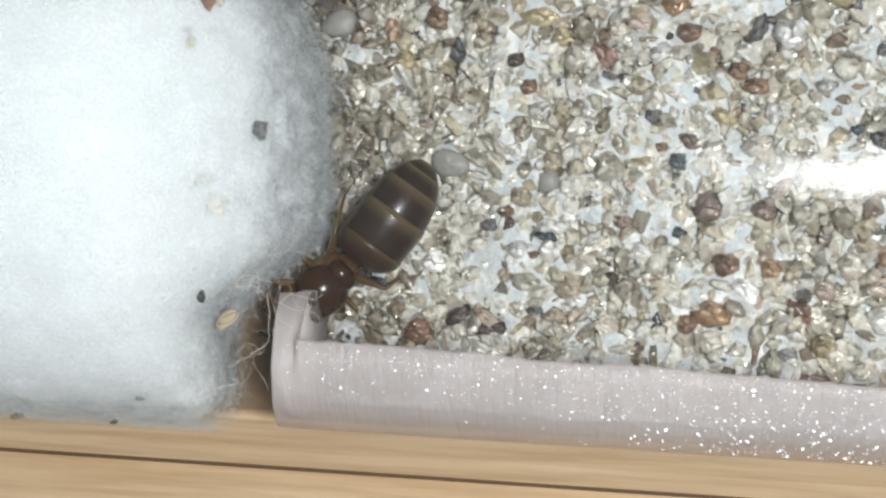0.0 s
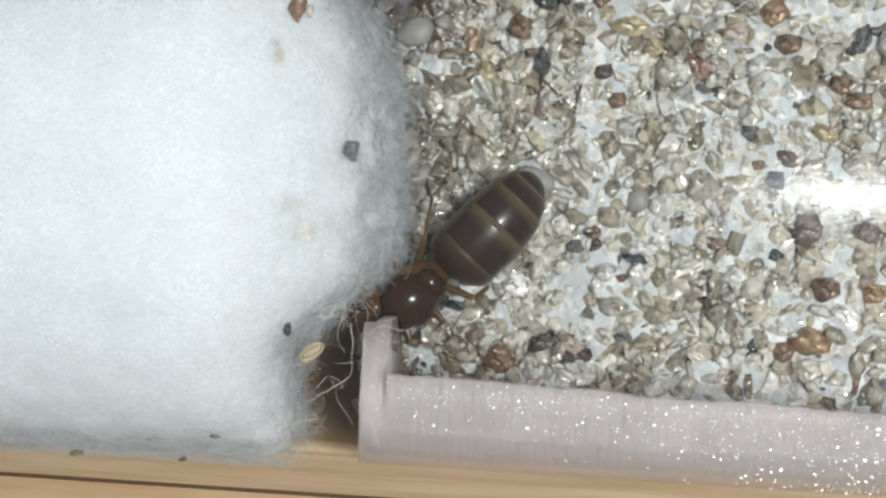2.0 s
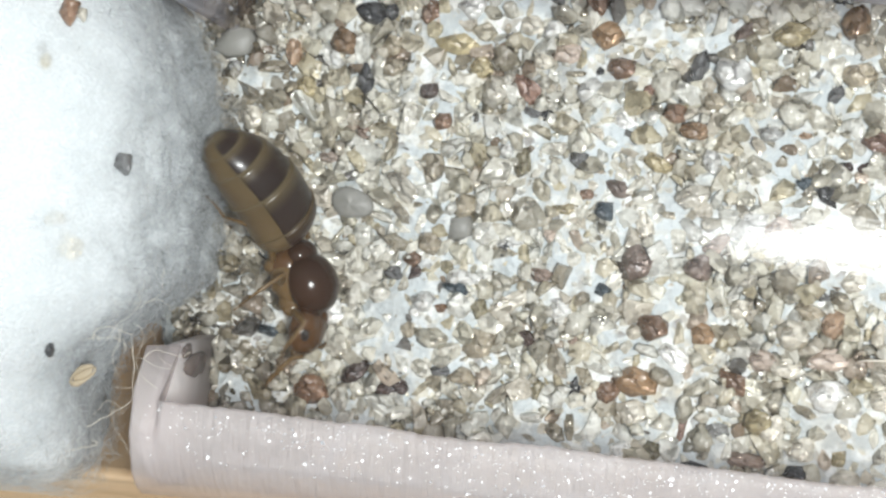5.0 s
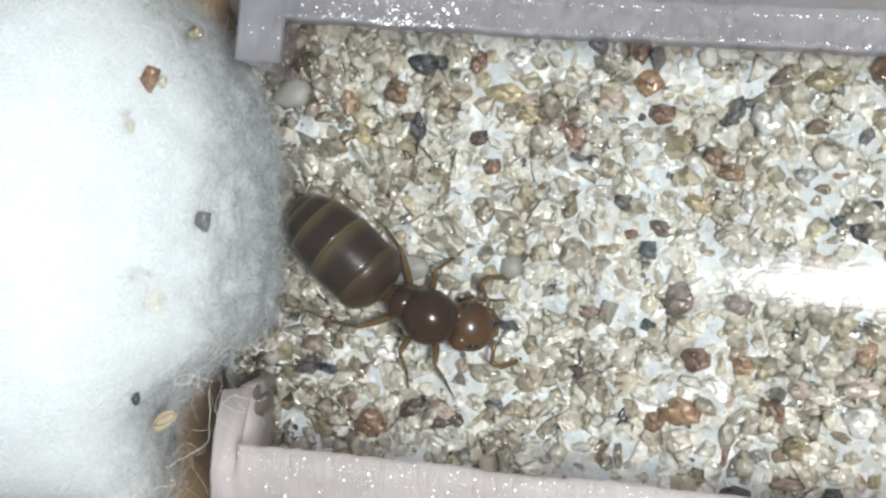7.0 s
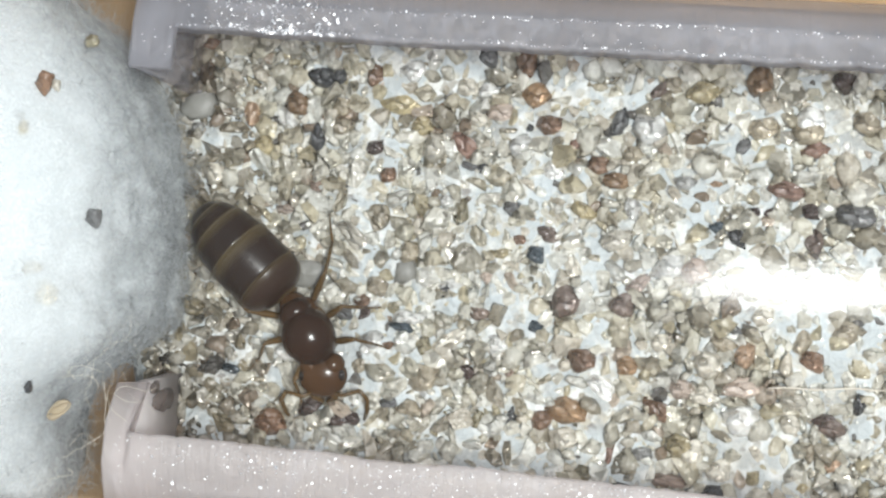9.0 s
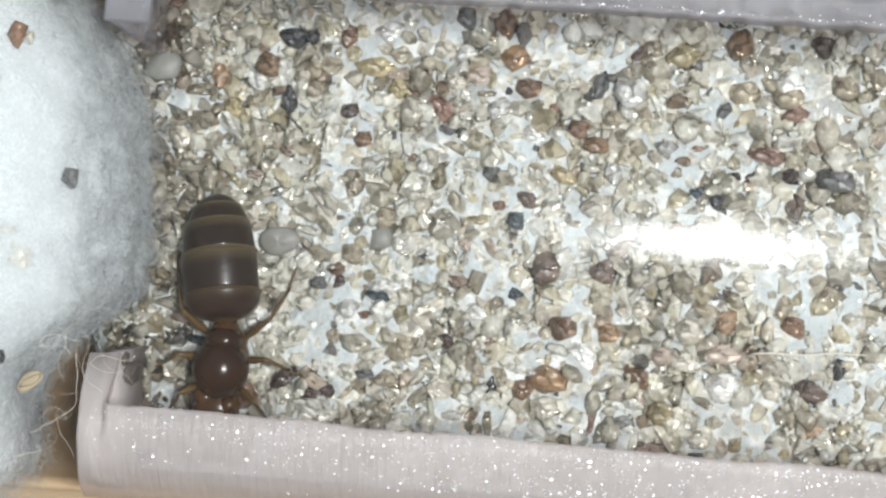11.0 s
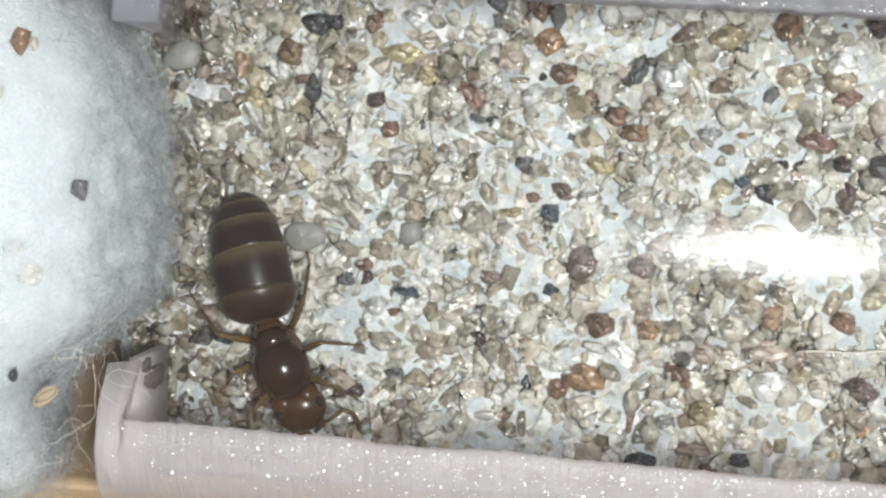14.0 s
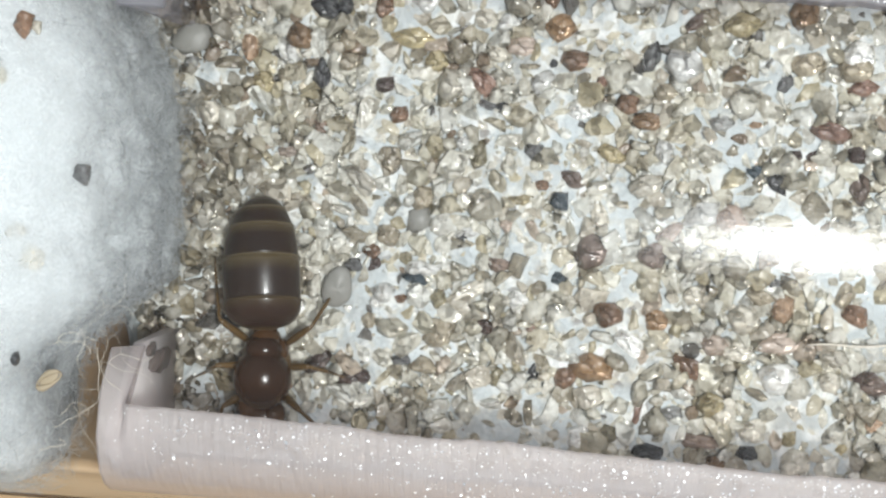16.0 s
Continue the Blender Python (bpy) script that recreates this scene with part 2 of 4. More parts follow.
def cotton_material():
    """Packed white wool: matt, with soft tufts and fine tangled relief."""
    m, nodes, links, bsdf = material("cotton", (0.86, 0.90, 0.92), 0.95)
    v = mapped(nodes, links)
    n1 = noise_node(nodes, links, v, 260, 6, 0.65)
    n2 = noise_node(nodes, links, v, 1500, 8, 0.75)
    n2.inputs["Distortion"].default_value = 1.2
    n3 = noise_node(nodes, links, mapped(nodes, links, (0.35, 1, 1)), 5200, 4, 0.7)
    n3.inputs["Distortion"].default_value = 2.0
    col = ramp_node(nodes, links, n1.outputs["Fac"], ((0.3, (0.88, 0.92, 0.93)), (0.65, (0.95, 0.98, 0.99))))
    tuft = ramp_node(nodes, links, n2.outputs["Fac"], ((0.3, (0.90, 0.90, 0.90)), (0.6, (1.0, 1.0, 1.0))))
    links.new(mix(nodes, links, "MULTIPLY", 1.0, col.outputs["Color"], tuft.outputs["Color"]), bsdf.inputs["Base Color"])
    bump(nodes, links, bsdf, mix(nodes, links, "ADD", 0.5, n2.outputs["Fac"], n3.outputs["Fac"]), 0.55, 0.00018)
    bsdf.inputs["Subsurface Weight"].default_value = 1.0
    bsdf.inputs["Sheen Weight"].default_value, bsdf.inputs["Sheen Roughness"].default_value = 0.6, 0.5
    bsdf.inputs["Subsurface Radius"].default_value = (1.0, 1.0, 1.0)
    bsdf.inputs["Subsurface Scale"].default_value = 0.009
    return m


def veil_material():
    """The plug's outermost wool: so thin that it is partly clear."""
    m, nodes, links, bsdf = material("thin_wool", (0.955, 0.98, 0.985), 0.95)
    v = mapped(nodes, links)
    coarse = noise_node(nodes, links, v, 500, 6, 0.7)
    hairs = noise_node(nodes, links, v, 3600, 6, 0.75)
    hairs.inputs["Distortion"].default_value = 2.0
    both = mix(nodes, links, "MULTIPLY", 1.0, coarse.outputs["Fac"], hairs.outputs["Fac"])
    cover = ramp_node(nodes, links, both, ((0.14, (0.08,) * 3), (0.36, (0.6,) * 3)))
    through_light = nodes.new("ShaderNodeBsdfTranslucent")
    through_light.inputs["Color"].default_value = (0.97, 0.985, 0.99, 1)
    body = nodes.new("ShaderNodeMixShader")
    body.inputs[0].default_value = 0.35
    links.new(bsdf.outputs[0], body.inputs[1])
    links.new(through_light.outputs[0], body.inputs[2])
    clear = nodes.new("ShaderNodeBsdfTransparent")
    blend = nodes.new("ShaderNodeMixShader")
    links.new(cover.outputs["Color"], blend.inputs[0])
    links.new(clear.outputs[0], blend.inputs[1])
    links.new(body.outputs[0], blend.inputs[2])
    links.new(blend.outputs[0], nodes["Material Output"].inputs["Surface"])
    return m


def fibre_material():
    """Fine see-through cotton hair, lit from both sides."""
    m, nodes, links, bsdf = material("cotton_fibre", (0.88, 0.91, 0.92), 0.8)
    through_light = nodes.new("ShaderNodeBsdfTranslucent")
    through_light.inputs["Color"].default_value = (0.92, 0.95, 0.96, 1)
    body = nodes.new("ShaderNodeMixShader")
    body.inputs[0].default_value = 0.5
    links.new(bsdf.outputs[0], body.inputs[1])
    links.new(through_light.outputs[0], body.inputs[2])
    clear = nodes.new("ShaderNodeBsdfTransparent")
    blend = nodes.new("ShaderNodeMixShader")
    blend.inputs[0].default_value = 0.4
    links.new(clear.outputs[0], blend.inputs[1])
    links.new(body.outputs[0], blend.inputs[2])
    links.new(blend.outputs[0], nodes["Material Output"].inputs["Surface"])
    return m


# Brown that stands in for the table wood lying in shade.
def shaded_wood_material():
    m, nodes, links, bsdf = material("shaded_wood", (0.12, 0.07, 0.04), 0.5)
    v = mapped(nodes, links, (1, 0.4, 0.4))
    n = noise_node(nodes, links, v, 900, 5, 0.65)
    col = ramp_node(nodes, links, n.outputs["Fac"], ((0.3, (0.46, 0.30, 0.17)), (0.7, (0.62, 0.44, 0.27))))
    links.new(col.outputs["Color"], bsdf.inputs["Base Color"])
    bump(nodes, links, bsdf, n.outputs["Fac"], 0.4, 0.0001)
    return m


def shell_material(name, dark, light, rough=0.22, coat=0.6, margin=None):
    """Chitin: brown, glossy, fine cross ribs and pale hairs."""
    m, nodes, links, bsdf = material(name, dark, rough, coat=coat)
    bsdf.inputs["Specular IOR Level"].default_value = 0.28
    bsdf.inputs["Coat Roughness"].default_value = 0.12
    v = mapped(nodes, links)
    n1 = noise_node(nodes, links, v, 420, 2, 0.4)
    col = ramp_node(nodes, links, n1.outputs["Fac"], ((0.3, dark), (0.75, light)))
    out = col.outputs["Color"]
    if margin:
        split = nodes.new("ShaderNodeSeparateXYZ")
        links.new(mapped(nodes, links, kind="Generated"), split.inputs[0])
        fade = ramp_node(nodes, links, split.outputs["X"], ((0.02, (1, 1, 1)), (0.13, (0.6, 0.6, 0.6)), (0.36, (0, 0, 0))))
        out = mix(nodes, links, "MIX", fade.outputs["Color"], out, margin)
    links.new(out, bsdf.inputs["Base Color"])
    n2 = noise_node(nodes, links, mapped(nodes, links, (1, 0.2, 0.2)), 9000, 3)
    bump(nodes, links, bsdf, n2.outputs["Fac"], 0.25, 0.00002)
    return m


def shadow_film_material():
    """A thin film that paints in shadow, grey-brown and half clear."""
    m, nodes, links, bsdf = material("shadow_film", (0.16, 0.125, 0.11), 0.45)
    n = noise_node(nodes, links, mapped(nodes, links), 900, 4)
    col = ramp_node(nodes, links, n.outputs["Fac"], ((0.3, (0.15, 0.115, 0.10)), (0.7, (0.25, 0.20, 0.18))))
    links.new(col.outputs["Color"], bsdf.inputs["Base Color"])
    clear = nodes.new("ShaderNodeBsdfTransparent")
    blend = nodes.new("ShaderNodeMixShader")
    blend.inputs[0].default_value = 0.55
    links.new(clear.outputs[0], blend.inputs[1])
    links.new(bsdf.outputs[0], blend.inputs[2])
    links.new(blend.outputs[0], nodes["Material Output"].inputs["Surface"])
    return m


M_PLASTER = plaster_material()
# Same plastic: pink tone holds the wood's reflected light, grey the back's shade.
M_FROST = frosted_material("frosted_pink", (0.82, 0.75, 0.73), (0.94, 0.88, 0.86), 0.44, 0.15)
M_FROST_SHADED = frosted_material("frosted_shaded", (0.48, 0.48, 0.52), (0.62, 0.62, 0.67), 0.38, 0.26)
M_SHEET = frosted_material("frosted_sheet", (0.82, 0.75, 0.73), (0.94, 0.88, 0.86), 0.85, 0.85, lit=0.3)
M_SHADOW_FILM = shadow_film_material()
M_TUBE = clear_material("tube_plastic", 0.17, gloss=0.21, scratch=0.25, haze=0.005)
M_FLECK = material("drop_glint", (0.95, 0.95, 0.97), 0.56, metal=1.0)[0]
M_MICA = material("mica", (0.72, 0.71, 0.66), 0.64, metal=1.0)[0]
M_WOOD = wood_material()
M_COTTON = cotton_material()
M_FIBRE = fibre_material()
M_VEIL = veil_material()
M_STRAND = material("cream_strand", (0.78, 0.71, 0.60), 0.6)[0]
M_HUSK = material("straw_husk", (0.40, 0.32, 0.215), 0.6)[0]
M_HAIR = material("golden_hair", (0.30, 0.21, 0.10), 0.5)[0]
M_GASTER = shell_material("gaster_shell", (0.019, 0.0095, 0.0055), (0.028, 0.0145, 0.008), 0.32, 0.25, margin=(0.095, 0.068, 0.032))
M_FRONT = shell_material("gaster_front", (0.026, 0.0115, 0.0055), (0.036, 0.017, 0.008), 0.32, 0.25, margin=(0.06, 0.038, 0.017))
M_LINE = shell_material("gaster_line", (0.075, 0.052, 0.024), (0.11, 0.078, 0.037), 0.35, 0.2)
M_SIDE = shell_material("gaster_side", (0.085, 0.055, 0.021), (0.14, 0.094, 0.042), 0.3, 0.3)
M_BAND = shell_material("gaster_band", (0.095, 0.07, 0.034), (0.15, 0.112, 0.056), 0.4, 0.2)
M_THORAX = shell_material("thorax_shell", (0.021, 0.008, 0.0026), (0.043, 0.0175, 0.006), 0.22, 0.12)
M_HEAD = shell_material("head_shell", (0.055, 0.024, 0.008), (0.10, 0.047, 0.016), 0.26, 0.2)
M_LEG = shell_material("leg_shell", (0.08, 0.046, 0.016), (0.15, 0.09, 0.034), 0.3, 0.3)
M_SHADED_WOOD = shaded_wood_material()
M_SEAM = material("seam_shade", (0.11, 0.065, 0.035), 0.8)[0]
M_EYE = material("eye", (0.02, 0.015, 0.012), 0.15)[0]


# ---- building helpers ----
def thing(name, label, category, x=0, y=0, z=0, **tags):
    ob = new(name)
    ob.empty_display_size = 0.001
    ob.location = (x * MM, y * MM, z * MM)
    return tagged(ob, label, category, **tags)


def finish(mesh, mat, smooth=True):
    mesh.materials.append(mat)
    if smooth:
        mesh.polygons.foreach_set("use_smooth", [True] * len(mesh.polygons))
    mesh.update()


def part(name, bm, mat, parent=None, label="", at=(0, 0, 0), smooth=True):
    """Links a bmesh, in millimetres round the point at, as one mesh under parent."""
    bmesh.ops.scale(bm, vec=(MM, MM, MM), verts=bm.verts)
    bmesh.ops.recalc_face_normals(bm, faces=bm.faces)
    mesh = bpy.data.meshes.new(name)
    bm.to_mesh(mesh)
    bm.free()
    finish(mesh, mat, smooth)
    ob = new(name, mesh)
    ob.parent = parent
    ob.location = [v * MM for v in at]
    return tagged(ob, label)


def soup(name, verts, faces, mat, parent, label="", smooth=True, kind="stuff"):
    """Many small pieces joined in one mesh, in millimetres."""
    mesh = bpy.data.meshes.new(name)
    mesh.from_pydata((np.asarray(verts) * MM).tolist(), [], faces)
    finish(mesh, mat, smooth)
    ob = new(name, mesh)
    ob.parent = parent
    return tagged(ob, label, kind=kind)


def ball(bm, center, radii, turn=(0, 0, 0), u=20, v=14):
    m = Matrix.Translation(center) @ Euler([radians(a) for a in turn]).to_matrix().to_4x4() @ Matrix.Diagonal((*radii, 1))
    return bmesh.ops.create_uvsphere(bm, u_segments=u, v_segments=v, radius=1, matrix=m)["verts"]


def limb(bm, points, radii, sides=8):
    """A tapered tube through points."""
    rings = []
    pts = [Vector(p) for p in points]
    for i, (p, r) in enumerate(zip(pts, radii)):
        d = (pts[min(i + 1, len(pts) - 1)] - pts[max(i - 1, 0)]).normalized()
        a = d.orthogonal().normalized()
        b = d.cross(a)
        rings.append([bm.verts.new(p + r * (math.cos(t) * a + math.sin(t) * b)) for t in (2 * math.pi * k / sides for k in range(sides))])
    # keep neighbouring rings in step
    for ra, rb in zip(rings, rings[1:]):
        shift = min(range(sides), key=lambda s: sum((ra[k].co - rb[(k + s) % sides].co).length for k in range(sides)))
        flip = [rb[(k + shift) % sides] for k in range(sides)]
        back = [rb[(shift - k) % sides] for k in range(sides)]
        best = flip if sum((ra[k].co - flip[k].co).length for k in range(sides)) <= sum((ra[k].co - back[k].co).length for k in range(sides)) else back
        rb[:] = best
        for k in range(sides):
            bm.faces.new((ra[k], ra[(k + 1) % sides], rb[(k + 1) % sides], rb[k]))
    bm.faces.new(rings[0])
    bm.faces.new(rings[-1])


def strip(bm, rings, ends=False, closed=True):
    n = len(rings[0])
    for a, b in zip(rings, rings[1:]):
        for k in range(n if closed else n - 1):
            bm.faces.new((a[k], a[(k + 1) % n], b[(k + 1) % n], b[k]))
    if ends:
        bm.faces.new(rings[0])
        bm.faces.new(rings[-1])


# ---- table ----
def table():
    top = thing("table_top", "light pine table top of narrow glued boards", "table", kind="structure")
    edges = [-96.5, -75.2, -53.9, -32.8, -11.55, 9.95, 31.2, 52.5, 73.8, 95.1]
    for a, b in zip(edges, edges[1:]):
        bm = bmesh.new()
        bmesh.ops.create_cube(bm, size=1, matrix=Matrix.Translation((0, (a + b) / 2, -9)) @ Matrix.Diagonal((260, b - a - 0.15, 18, 1)))
        bmesh.ops.bevel(bm, geom=bm.edges[:], offset=0.12, segments=2, affect="EDGES")
        part("plank", bm, M_WOOD, top)
    # A dark strip added in each gap stands in for its shade.
    for y in edges[1:-1]:
        bm = bmesh.new()
        bmesh.ops.create_cube(bm, size=1, matrix=Matrix.Translation((0, y, -1.1)) @ Matrix.Diagonal((259, 0.13, 2, 1)))
        part("seam", bm, M_SEAM, top, "dark strip between boards, standing in for gap shade")
    bm = bmesh.new()
    bmesh.ops.create_cube(bm, size=1, matrix=Matrix.Translation((0, 0, -20)) @ Matrix.Diagonal((260, 190, 3, 1)))
    part("under_board", bm, M_WOOD, top)


table()


# ---- test tube ----
def tube():
    t = thing("test_tube", "clear plastic test tube lying on the table", "test tube")
    bm = bmesh.new()
    n, xs = 96, [-70, -45, -20, 0, 20, 45, 70]
    rings = {}
    for side, r in (("out", R_OUT), ("in", R_IN)):
        for i, x in enumerate(xs):
            rings[side, i] = [bm.verts.new((x, r * math.sin(a), AXIS + r * math.cos(a))) for a in (2 * math.pi * k / n for k in range(n))]
    for side in ("out", "in"):
        for i in range(len(xs) - 1):
            a, b = rings[side, i], rings[side, i + 1]
            for k in range(n):
                bm.faces.new((a[k], a[(k + 1) % n], b[(k + 1) % n], b[k]))
    for i in (0, len(xs) - 1):
        a, b = rings["out", i], rings["in", i]
        for k in range(n):
            bm.faces.new((a[k], a[(k + 1) % n], b[(k + 1) % n], b[k]))
    part("wall", bm, M_TUBE, t)


tube()


# ---- insert with the sand floor ----
LEFT, RIGHT = -12.4, 34.0
insert = thing("nest_insert", "milky insert tray with sand glued in white plaster", "nest insert")


def wall_profile(x, side):
    """The wall's upper face, from its inner edge over to the tube: points (out, up) from the tube's axis line and the sand."""
    wave = 0.10 * noise.noise((x * 0.35, side * 7.0, 0)) + 0.06 * noise.noise((x * 1.3, side * 3.0, 2)) + 0.04 * noise.noise((x * 4, side, 6))
    inner = (5.24 + 0.025 * max(0.0, x + 11) if side < 0 else 5.92) + wave
    if x < LEFT + (0.68 if side < 0 else 1.2):
        inner = 4.05 if side < 0 else 4.8
    if side < 0 and x < LEFT + 0.68:
        slope = 0.9 * max(0.0, x - LEFT) / 0.68
        return [(4.05, 4.9 - slope), (5.0, 6.2 - 0.6 * slope), (6.1, 6.35), (6.7, 6.1), (7.25, 5.65), (7.75, 4.9), (8.15, 3.9), (8.4, 2.6), (8.35, 1.0), (8.1, 0.1)]
    return [(inner, 6.35), (inner + 0.08, 6.48), (max(inner + 0.2, 6.1), 6.35), (6.7, 6.1), (7.25, 5.65), (7.75, 4.9), (8.15, 3.9), (8.4, 2.6), (8.35, 1.0), (8.1, 0.1)]


def side_wall(side, name, mat, label):
    bm = bmesh.new()
    step = 0.68 if side < 0 else 1.2
    xs = [LEFT, LEFT + 0.06, LEFT + 0.4, LEFT + step - 0.03, LEFT + step + 0.03, LEFT + step + 0.15] + [LEFT + step + 0.2 + i * 0.2 for i in range(1, 220)]
    rows = []
    for x in xs:
        over = wall_profile(x, side)
        under = [(o - 0.25, u - 0.32) for o, u in over[2:]]
        ring = [(o, u) for o, u in over] + under[::-1] + [(over[0][0] + 0.06, over[0][1] - 0.23)]
        lean = [0.35 * max(0.0, 1 - (x - LEFT) / 1.6) * min(1.0, max(0.0, (6.2 - u) / 3)) for o, u in ring]
        rows.append([bm.verts.new((x - s, side * o, BED + u)) for (o, u), s in zip(ring, lean)])
    n = len(rows[0])
    for a, b in zip(rows, rows[1:]):
        for k in range(n):
            bm.faces.new((a[k], a[(k + 1) % n], b[(k + 1) % n], b[k]))
    bm.faces.new(rows[0])
    bm.faces.new(rows[-1])
    part(name, bm, mat, insert, label)


side_wall(-1, "front_wall", M_FROST, "milky pinkish plastic wall with a cut top edge")
side_wall(1, "back_wall", M_FROST_SHADED, "milky plastic wall, painted grey for its shade")


def end_sheet(side, inner, mat):
    """The upright sheet that closes a wall's end."""
    bm = bmesh.new()
    outline = [(inner, -0.1), (inner, 3.5 if side < 0 else 6.1), (6.0, 5.7 if side < 0 else 6.05), (6.55, 5.75), (7.1, 5.25), (7.5, 4.55), (7.85, 3.6), (8.05, 2.5), (8.0, 1.0), (7.8, -0.1)]
    rows = [[bm.verts.new((LEFT + x, side * o, BED + u)) for o, u in outline] for x in (0.05, 0.42)]
    strip_pair = list(zip(rows[0], rows[1]))
    for (a, b), (c, d) in zip(strip_pair, strip_pair[1:] + strip_pair[:1]):
        bm.faces.new((a, b, d, c))
    bm.faces.new(rows[0])
    bm.faces.new(rows[1])
    part("end_sheet", bm, mat, insert, "milky upright end sheet")


end_sheet(-1, 4.1, M_SHEET)
end_sheet(1, 4.85, M_FROST_SHADED)


def shadow_oval(y, z, wide, high, seed):
    """Drop-shaped painted shadow on the inner face of the front wall's end sheet."""
    rnd = random.Random(seed)
    bm = bmesh.new()
    ring = [(wide * rnd.uniform(0.85, 1.1) * math.cos(a) * (1 - 0.25 * math.sin(a)), high * rnd.uniform(0.9, 1.1) * math.sin(a)) for a in (2 * math.pi * k / 18 for k in range(18))]
    layers = [[bm.verts.new((LEFT + x, y + p, z + q)) for p, q in ring] for x in (0.44, 0.48)]
    strip_pair = list(zip(*layers))
    for (a, b), (c, d) in zip(strip_pair, strip_pair[1:] + strip_pair[:1]):
        bm.faces.new((a, b, d, c))
    bm.faces.new(layers[0])
    bm.faces.new(layers[1])
    part("shadow_oval", bm, M_SHADOW_FILM, insert, "grey-brown painted shadow on the end sheet")


shadow_oval(-4.75, 9.2, 0.36, 1.2, 1)
shadow_oval(-4.3, 10.2, 0.2, 0.5, 2)


def bed_height(x, y):
    """The rolling level on which the grains lie."""
    return 0.08 * noise.noise((x * 0.8, y * 0.8, 3)) + 0.04 * noise.noise((x * 3, y * 3, 8))


def plaster_level(x, y):
    """The plaster stands high in pools and sinks between the grains elsewhere."""
    pool = math.tanh(3.2 * noise.noise((x * 0.42 + 3, y * 0.42, 3)) + 1.6 * noise.noise((x * 1.3, y * 1.3, 5)) + 0.15 + 0.9 * max(-1.0, min(0.25, (x + 7) / 5)))
    return bed_height(x, y) + 0.05 + 0.16 * pool + 0.03 * noise.noise((x * 4, y * 4, 11))


def bed_left(y):
    """The bed's broken left end."""
    s = min(1.0, max(0.0, (y + 4.2) / 1.6))
    return -13.2 - 0.7 * s * s * (3 - 2 * s) - 0.12 * noise.noise((y * 1.7, 2, 0))


def plaster():
    bm = bmesh.new()
    nx, ny = 260, 90
    half = 8.05
    grid = []
    for i in range(nx + 1):
        row = []
        for j in range(ny + 1):
            y = -half + 2 * half * j / ny
            x = bed_left(y) + (RIGHT - 0.2 - bed_left(y)) * (i / nx) ** 1.15
            row.append(bm.verts.new((x, y, BED + plaster_level(x, y))))
        grid.append(row)
    for i in range(nx):
        for j in range(ny):
            bm.faces.new((grid[i][j], grid[i][j + 1], grid[i + 1][j + 1], grid[i + 1][j]))
    under = [[bm.verts.new((bed_left(y) if v == 0 else RIGHT - 0.2, y, AXIS - math.sqrt(8.6 ** 2 - y * y))) for y in (-half + 2 * half * j / 16 for j in range(17))] for v in (0, 1)]
    for j in range(16):
        bm.faces.new((under[0][j], under[0][j + 1], under[1][j + 1], under[1][j]))
    bm.faces.new(grid[0] + under[0][::-1])
    bm.faces.new(grid[-1] + under[1][::-1])
    part("plaster_floor", bm, M_PLASTER, insert, "white-grey plaster between the grains")


plaster()


def grain_shape(seed, rounded=False):
    """An angular pebble of unit size, as vertices and triangles."""
    rnd = random.Random(seed)
    bm = bmesh.new()
    squareness = rnd.uniform(1.0, 1.12 if rounded else 2.0)
    low = 0.86 if rounded else 0.66
    for _ in range(26 if rounded else rnd.choice((12, 16, 22))):
        v = Vector((rnd.gauss(0, 1), rnd.gauss(0, 1), rnd.gauss(0, 1))).normalized()
        v /= sum(abs(c) ** (2 * squareness) for c in v) ** (0.5 / squareness)
        bm.verts.new(v * 0.48 * rnd.uniform(low, 1.1))
    hull = bmesh.ops.convex_hull(bm, input=bm.verts)
    bmesh.ops.delete(bm, geom=list({v for v in hull["geom_interior"] + hull["geom_unused"] if isinstance(v, bmesh.types.BMVert)}), context="VERTS")
    bm.normal_update()
    bm.verts.index_update()
    verts = np.array([v.co[:] for v in bm.verts])
    faces = [[v.index for v in f.verts] for f in bm.faces]
    bm.free()
    return verts, faces


SHAPES = [grain_shape(100 + i) for i in range(40)] + [grain_shape(300 + i, True) for i in range(30)]
placed = []


SHAPE_MESHES = {}


def shape_mesh(i, mat):
    if (i, mat.name) not in SHAPE_MESHES:
        mesh = bpy.data.meshes.new("grain")
        mesh.from_pydata((SHAPES[i][0] * MM).tolist(), [], SHAPES[i][1])
        finish(mesh, mat, i >= 40)
        SHAPE_MESHES[i, mat.name] = mesh
    return SHAPE_MESHES[i, mat.name]


def notable(x, y, length, width, turn, color):
    """One of the larger or stronger coloured grains."""
    i = 40 + len(placed) % 30
    ob = new("grain", shape_mesh(i, GRAIN[color]))
    ob.parent = insert
    high = min(length, width) * 0.75
    ob.location = (x * MM, y * MM, (BED + bed_height(x, y) + 0.30 * high) * MM)
    ob.rotation_euler = (0, 0, radians(turn))
    ob.scale = (length * 1.06, width * 1.06, high)
    placed.append((x, y, 0.25 * (length + width) * 0.92))


notable(-12.01, 4.51, 1.28, 0.89, 24, "greyw")
notable(-10.29, 4.36, 1.07, 0.57, 84, "orange")
notable(-11.75, 6.50, 0.64, 0.43, 14, "brown")
notable(-8.11, 5.63, 1.07, 0.71, -16, "black")
notable(-7.53, 5.73, 0.64, 0.57, 64, "black")
notable(-6.40, 5.80, 0.62, 0.80, 4, "brown")
notable(-8.81, 4.75, 0.89, 0.86, 4, "amber")
